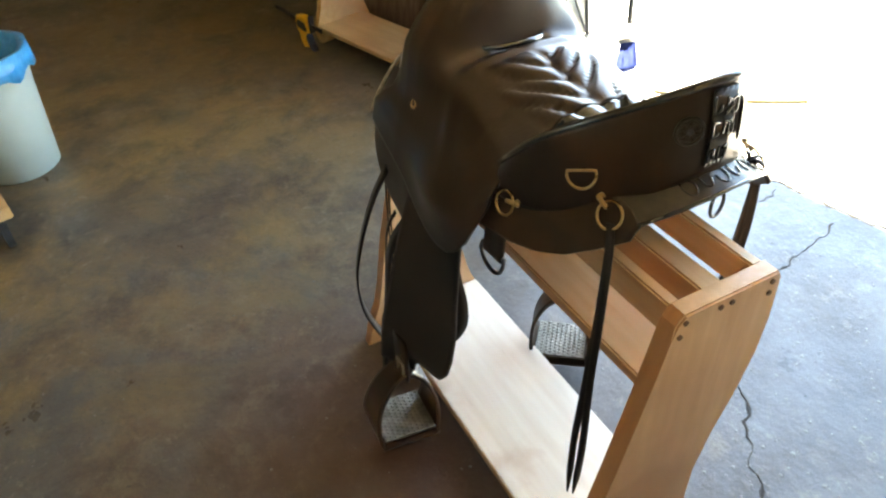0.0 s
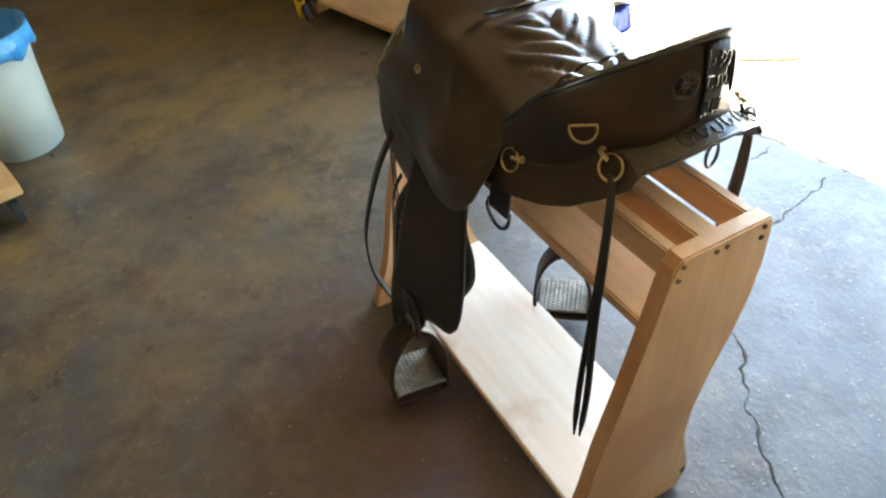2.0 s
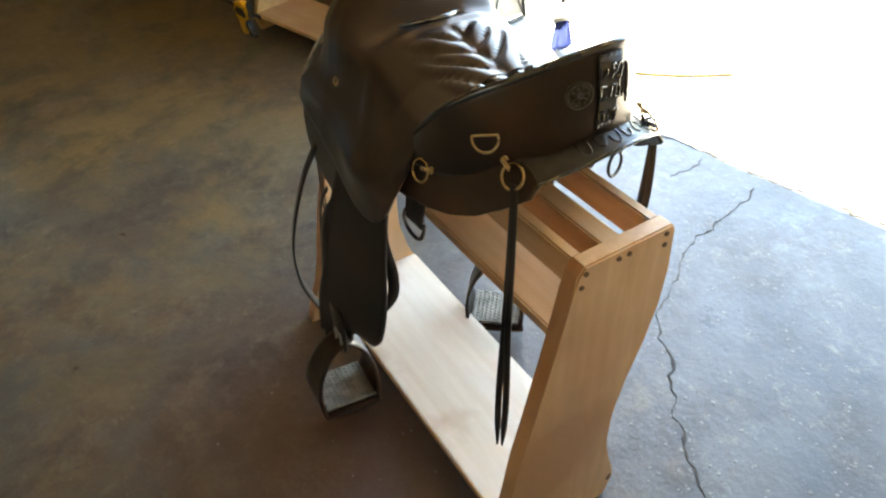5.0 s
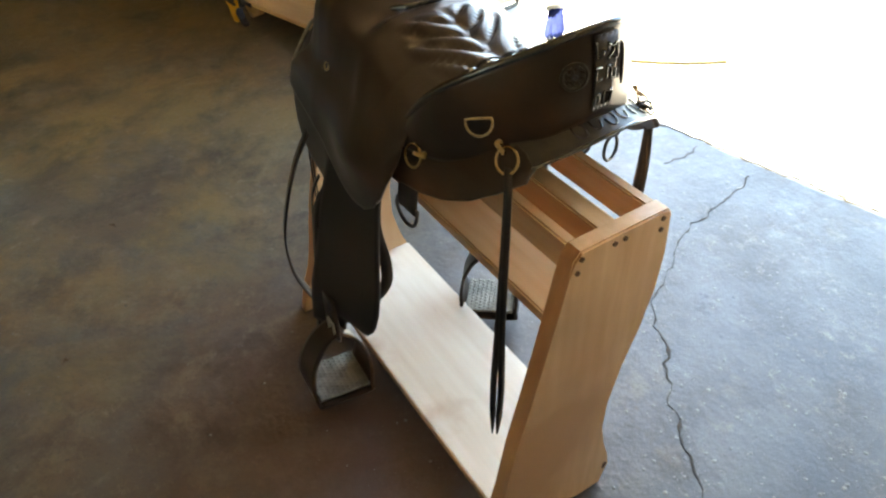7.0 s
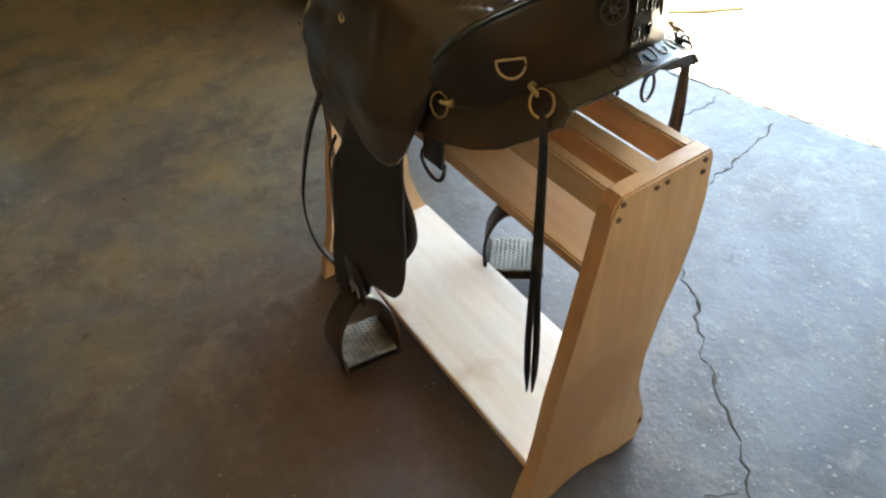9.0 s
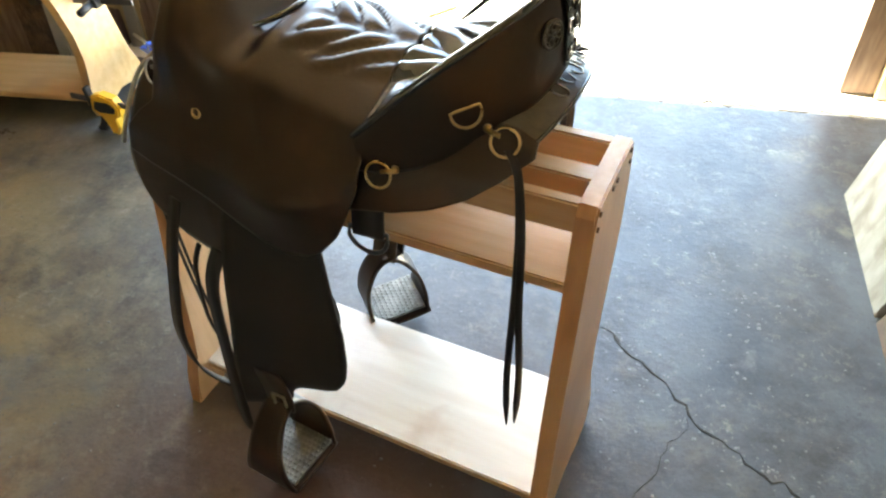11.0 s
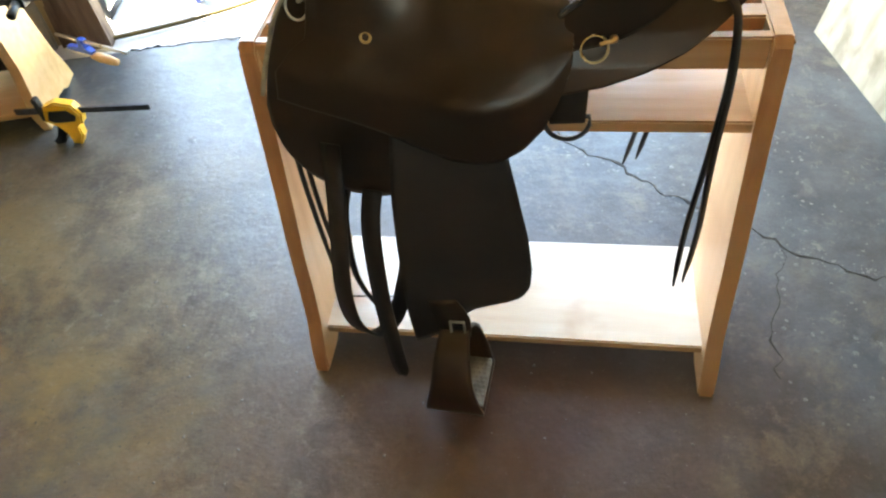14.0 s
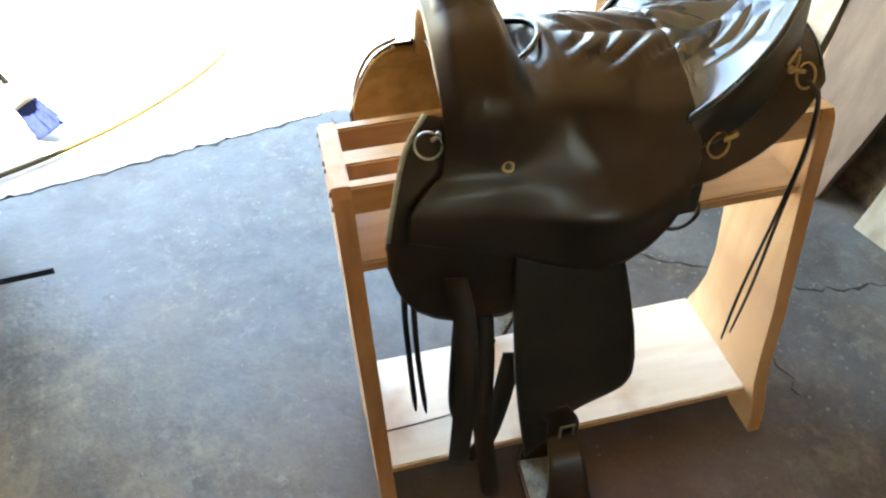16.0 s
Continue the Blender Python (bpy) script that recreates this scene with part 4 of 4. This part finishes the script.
def post(u, v, w, d, h, label):
    bm = prism([(u, v), (u + w, v), (u + w, v + d), (u, v + d)], lambda a, b, s: gar(a, b, h * s), 0.006)
    return tagged(obj("door_post", bm, post_mat), label, "post", "door posts", "structure")


post(1.52, 1.50, 0.10, 0.12, 2.25, "weathered brown door post beside the opening")
post(-0.87, 1.41, 0.10, 0.06, 2.25, "weathered brown door post beside the opening")


def bin_():
    t = thing("waste_bin", "pale grey plastic waste bin with a blue liner", "bin")
    h = 0.42
    prof = [(0.125, 0.0), (0.130, 0.004), (0.150, 0.30), (0.160, h - 0.04), (0.166, h - 0.035), (0.168, h), (0.160, h), (0.152, h - 0.04), (0.12, 0.02), (0.05, 0.015)]
    part("body", lathe(prof, 36), bin_plastic, t, "", True)
    rnd = random.Random(3)

    def f(a, b):
        w = 2 * math.pi * a
        r, z = [(0.125, h - 0.20), (0.158, h + 0.004), (0.176, h + 0.006), (0.180, h - 0.06)][min(int(b * 3 + 0.01), 3)]
        wob = 0.006 * math.sin(7 * w) + 0.004 * math.sin(13 * w + 1)
        return (r * math.cos(w) + 0.3 * wob * math.cos(w), r * math.sin(w) + 0.3 * wob * math.sin(w), z + (wob * 2 if b > 0.9 else 0))
    part("liner", sheet(f, 60, 3, 0.002), liner_blue, t, "blue plastic bin liner folded over the rim", True)
    t.matrix_world = pose(-1.40, -0.72, 0)


bin_()


def dolly():
    t = thing("castor_dolly", "small wooden dolly on black swivel castors", "dolly")
    part("deck", box(-0.28, 0.0, -0.22, 0.22, 0.092, 0.130, 0.004), ply_raw, t)
    for x, y in ((-0.03, 0.18), (-0.03, -0.18), (-0.25, 0.18), (-0.25, -0.18)):
        c = part("castor", box(x - 0.018, x + 0.018, y - 0.014, y + 0.014, 0.06, 0.0915, 0.003), dark_steel, t)
        bm = bmesh.new()
        bmesh.ops.create_cone(bm, cap_ends=True, segments=22, radius1=0.036, radius2=0.036, depth=0.022, matrix=Matrix.Translation((x + 0.016, y, 0.036)) @ Matrix.Rotation(math.pi / 2, 4, "X"))
        part("wheel", bm, rubber, c)
    t.matrix_world = pose(-0.862, -0.950, 0, 0, 0, 12)


dolly()


def bar_clamp():
    t = thing("bar_clamp", "yellow and black trigger bar clamp gripping the raw stand", "clamp")
    body = [(-0.075, -0.02), (-0.06, 0.03), (-0.02, 0.045), (0.03, 0.035), (0.045, 0.0), (0.035, -0.03), (0.01, -0.035), (0.015, -0.075), (-0.005, -0.105), (-0.03, -0.10), (-0.022, -0.06), (-0.035, -0.035)]
    part("body", prism(body, lambda a, b, s: Vector((a, (s - 0.5) * 0.034, b)), 0.005), yellow, t)
    part("grip_panel", prism([(-0.06, -0.012), (-0.045, 0.018), (0.01, 0.02), (0.03, 0.0), (0.02, -0.018), (-0.04, -0.022)], lambda a, b, s: Vector((a, (s - 0.5) * 0.040, b)), 0.002), black_plastic, t, "black rubber panel")
    part("trigger", prism([(-0.05, -0.035), (-0.035, -0.035), (-0.03, -0.06), (-0.055, -0.10), (-0.085, -0.105), (-0.09, -0.092), (-0.065, -0.075)], lambda a, b, s: Vector((a, (s - 0.5) * 0.026, b)), 0.003), black_plastic, t, "black trigger")
    part("bar", box(-0.16, 0.25, -0.004, 0.004, 0.0, 0.018, 0.001), dark_steel, t)
    part("jaw", box(-0.085, -0.07, -0.012, 0.012, -0.02, 0.055, 0.003), black_plastic, t)
    t.matrix_world = pose(-0.905, 0.722, 0.106, 0, 0, 4)
    return t


clamp = bar_clamp()
copy_thing(clamp, pose(-1.80, 0.50, 0.108, 0, 0, 190))


def screw_clamp():
    t = thing("screw_clamp", "blue steel screw clamp with a wooden handle", "clamp")
    part("frame", prism([(-0.08, 0.0), (0.03, 0.0), (0.035, 0.012), (0.01, 0.02), (0.012, 0.05), (-0.01, 0.05), (-0.015, 0.018), (-0.08, 0.012)], lambda a, b, s: Vector((a, (s - 0.5) * 0.022, b)), 0.003), blue_paint, t)
    part("bar", box(-0.12, 0.20, -0.004, 0.004, 0.036, 0.046, 0.001), steel, t)
    part("handle", tube([(0.02, 0, -0.008), (0.05, 0, -0.008), (0.09, 0, -0.008), (0.125, 0, -0.008)], lambda s: 0.011 + 0.004 * math.sin(math.pi * s), 14), handle_wood, t, "turned wooden handle", True)
    part("screw", tube([(-0.10, 0, -0.008), (0.03, 0, -0.008)], 0.005, 10), steel, t, "", True)
    t.matrix_world = pose(-0.985, 1.01, 0.115, 0, 0, -20)


screw_clamp()


def pipe_clamp():
    t = thing("bar_clamp", "black steel bar clamp across the raw stand's end board", "clamp")
    part("bar", box(-0.05, 0.30, -0.004, 0.004, -0.009, 0.009, 0.001), dark_steel, t)
    part("jaw", prism([(-0.05, -0.02), (-0.02, -0.02), (-0.015, 0.02), (-0.03, 0.06), (-0.055, 0.05)], lambda a, b, s_: Vector((a, b, (s_ - 0.5) * 0.028)), 0.003), black_plastic, t)
    part("jaw", prism([(0.14, -0.02), (0.19, -0.025), (0.20, 0.02), (0.17, 0.06), (0.145, 0.05)], lambda a, b, s_: Vector((a, b, (s_ - 0.5) * 0.030)), 0.003), black_plastic, t)
    part("handle", tube([(0.17, -0.02, 0), (0.175, -0.09, 0)], 0.012, 10), black_plastic, t, "", True)
    t.matrix_world = pose(-1.16, 0.835, 0.37, 0, 0, 15)


pipe_clamp()


def broom():
    t = thing("push_broom", "blue bristled broom leaning out on the driveway", "broom")
    rnd = random.Random(8)
    bm = bmesh.new()
    for k in range(260):     # bristle tufts
        a, q = rnd.uniform(0, 2 * math.pi), math.sqrt(rnd.random())
        x, y = 0.036 * q * math.cos(a), 0.020 * q * math.sin(a)
        d = Vector((x * 0.5 + rnd.uniform(-0.006, 0.006), y * 0.5 + rnd.uniform(-0.006, 0.006), -0.105 - rnd.uniform(0, 0.012)))
        p = Vector((x, y, 0.115))
        b3 = [bm.verts.new(p + Vector((0.004 * math.cos(w), 0.004 * math.sin(w), 0))) for w in (0, 2.1, 4.2)]
        c3 = [bm.verts.new(p + d + Vector((0.003 * math.cos(w), 0.003 * math.sin(w), 0))) for w in (0, 2.1, 4.2)]
        for e in range(3):
            bm.faces.new((b3[e], b3[(e + 1) % 3], c3[(e + 1) % 3], c3[e]))
        bm.faces.new(c3)
    tagged(part("bristles", bm, bristle, t), kind="stuff")
    part("ferrule", lathe([(0.040, 0.105), (0.040, 0.125), (0.020, 0.145), (0.014, 0.18)], 18), canvas, t, "", True)
    part("handle", tube([(0, 0, 0.165), (0, 0, 0.6), (0, 0, 1.15)], 0.011, 10), black_plastic, t, "", True)
    t.matrix_world = pose(-0.80, 1.50, 0.022, -22, -30, 0)


broom()


def hose():
    pts = [Vector((x, y, 0.010)) for x, y in ((-1.22, 1.20), (-1.02, 1.274), (-0.80, 1.376), (-0.60, 1.502), (-0.44, 1.645), (-0.33, 1.77), (-0.25, 1.90))]
    pts = curve_pts(pts, 40)
    tagged(obj("hose", tube(pts, 0.0085, 8), hose_mat, True), "thin yellow hose lying over the sill onto the driveway", "hose")


hose()


def folding_frame():
    t = thing("folding_frame", "black metal folding frame with grey cloth leaning at the door", "frame")
    a, b, c, d = Vector((0, 0, 0)), Vector((0.21, 0, 0)), Vector((0.21, 0.08, 0.62)), Vector((0, 0.08, 0.62))
    for p, q in ((a, b), (b, c), (c, d), (d, a)):
        part("bar", tube([p, q], 0.011, 8), black_plastic, t, "", True)
    for p, q in ((a, a.lerp(b, 0.5).lerp(d.lerp(c, 0.5), 0.4)), (b, a.lerp(b, 0.5).lerp(d.lerp(c, 0.5), 0.4))):
        part("strut", tube([p, q], 0.005, 6), black_plastic, t, "", True)
    part("cloth", sheet(lambda s, r: a.lerp(b, s).lerp(d.lerp(c, s), 0.02 + 0.96 * r) + Vector((0, 0.02 * math.sin(math.pi * s), 0)), 10, 10, 0.002), canvas, t, "grey sagging cloth", True)
    t.matrix_world = pose(-1.150, 1.40, 0.006, 0, 0, 100)


folding_frame()


def lean_plank(x, y, turn, w, h, material, label):
    bm = prism([(0, 0), (w, 0), (w, h), (0, h)], lambda a, b, s: Vector((a, 0.16 * b + (s * 0.022), b)), 0.003)
    ob = tagged(obj("plank", bm, material), label, "plank", "planks by the door")
    ob.matrix_world = pose(x, y, 0, 0, 0, turn)


lean_plank(-1.42, 1.17, 14, 0.09, 1.3, post_mat, "old brown plank standing against the wall")
lean_plank(-1.31, 1.19, 10, 0.05, 1.25, canvas, "narrow grey plank standing against the wall")
lean_plank(-1.24, 1.21, 16, 0.07, 1.4, post_mat, "old brown plank standing against the wall")


def leaning_panel(u0, u1, v, h, lean, material, label):
    bm = prism([(u0, 0), (u1, 0), (u1, h), (u0, h)], lambda a, b, s_: gar(a, v + lean * b / h + 0.02 * s_, b), 0.002)
    tagged(obj("panel", bm, material), label, "panel", "planks by the door")


# Wide panel is an addition: its dark colour gives the shade by this wall.
leaning_panel(-2.35, -1.36, 1.30, 1.2, 0.13, post_mat, "dark brown panel added to darken the shaded wall")
leaning_panel(-1.34, -1.22, 1.27, 1.35, 0.16, bark, "dark rough board leaning against the wall")
leaning_panel(-1.20, -1.15, 1.25, 1.3, 0.16, canvas, "narrow grey strip leaning against the wall")
leaning_panel(-1.13, -1.00, 1.28, 1.4, 0.14, bark, "dark rough board leaning against the wall")
lean_plank(-1.55, 1.14, 12, 0.08, 1.2, black_plastic, "dark narrow plank standing against the wall")
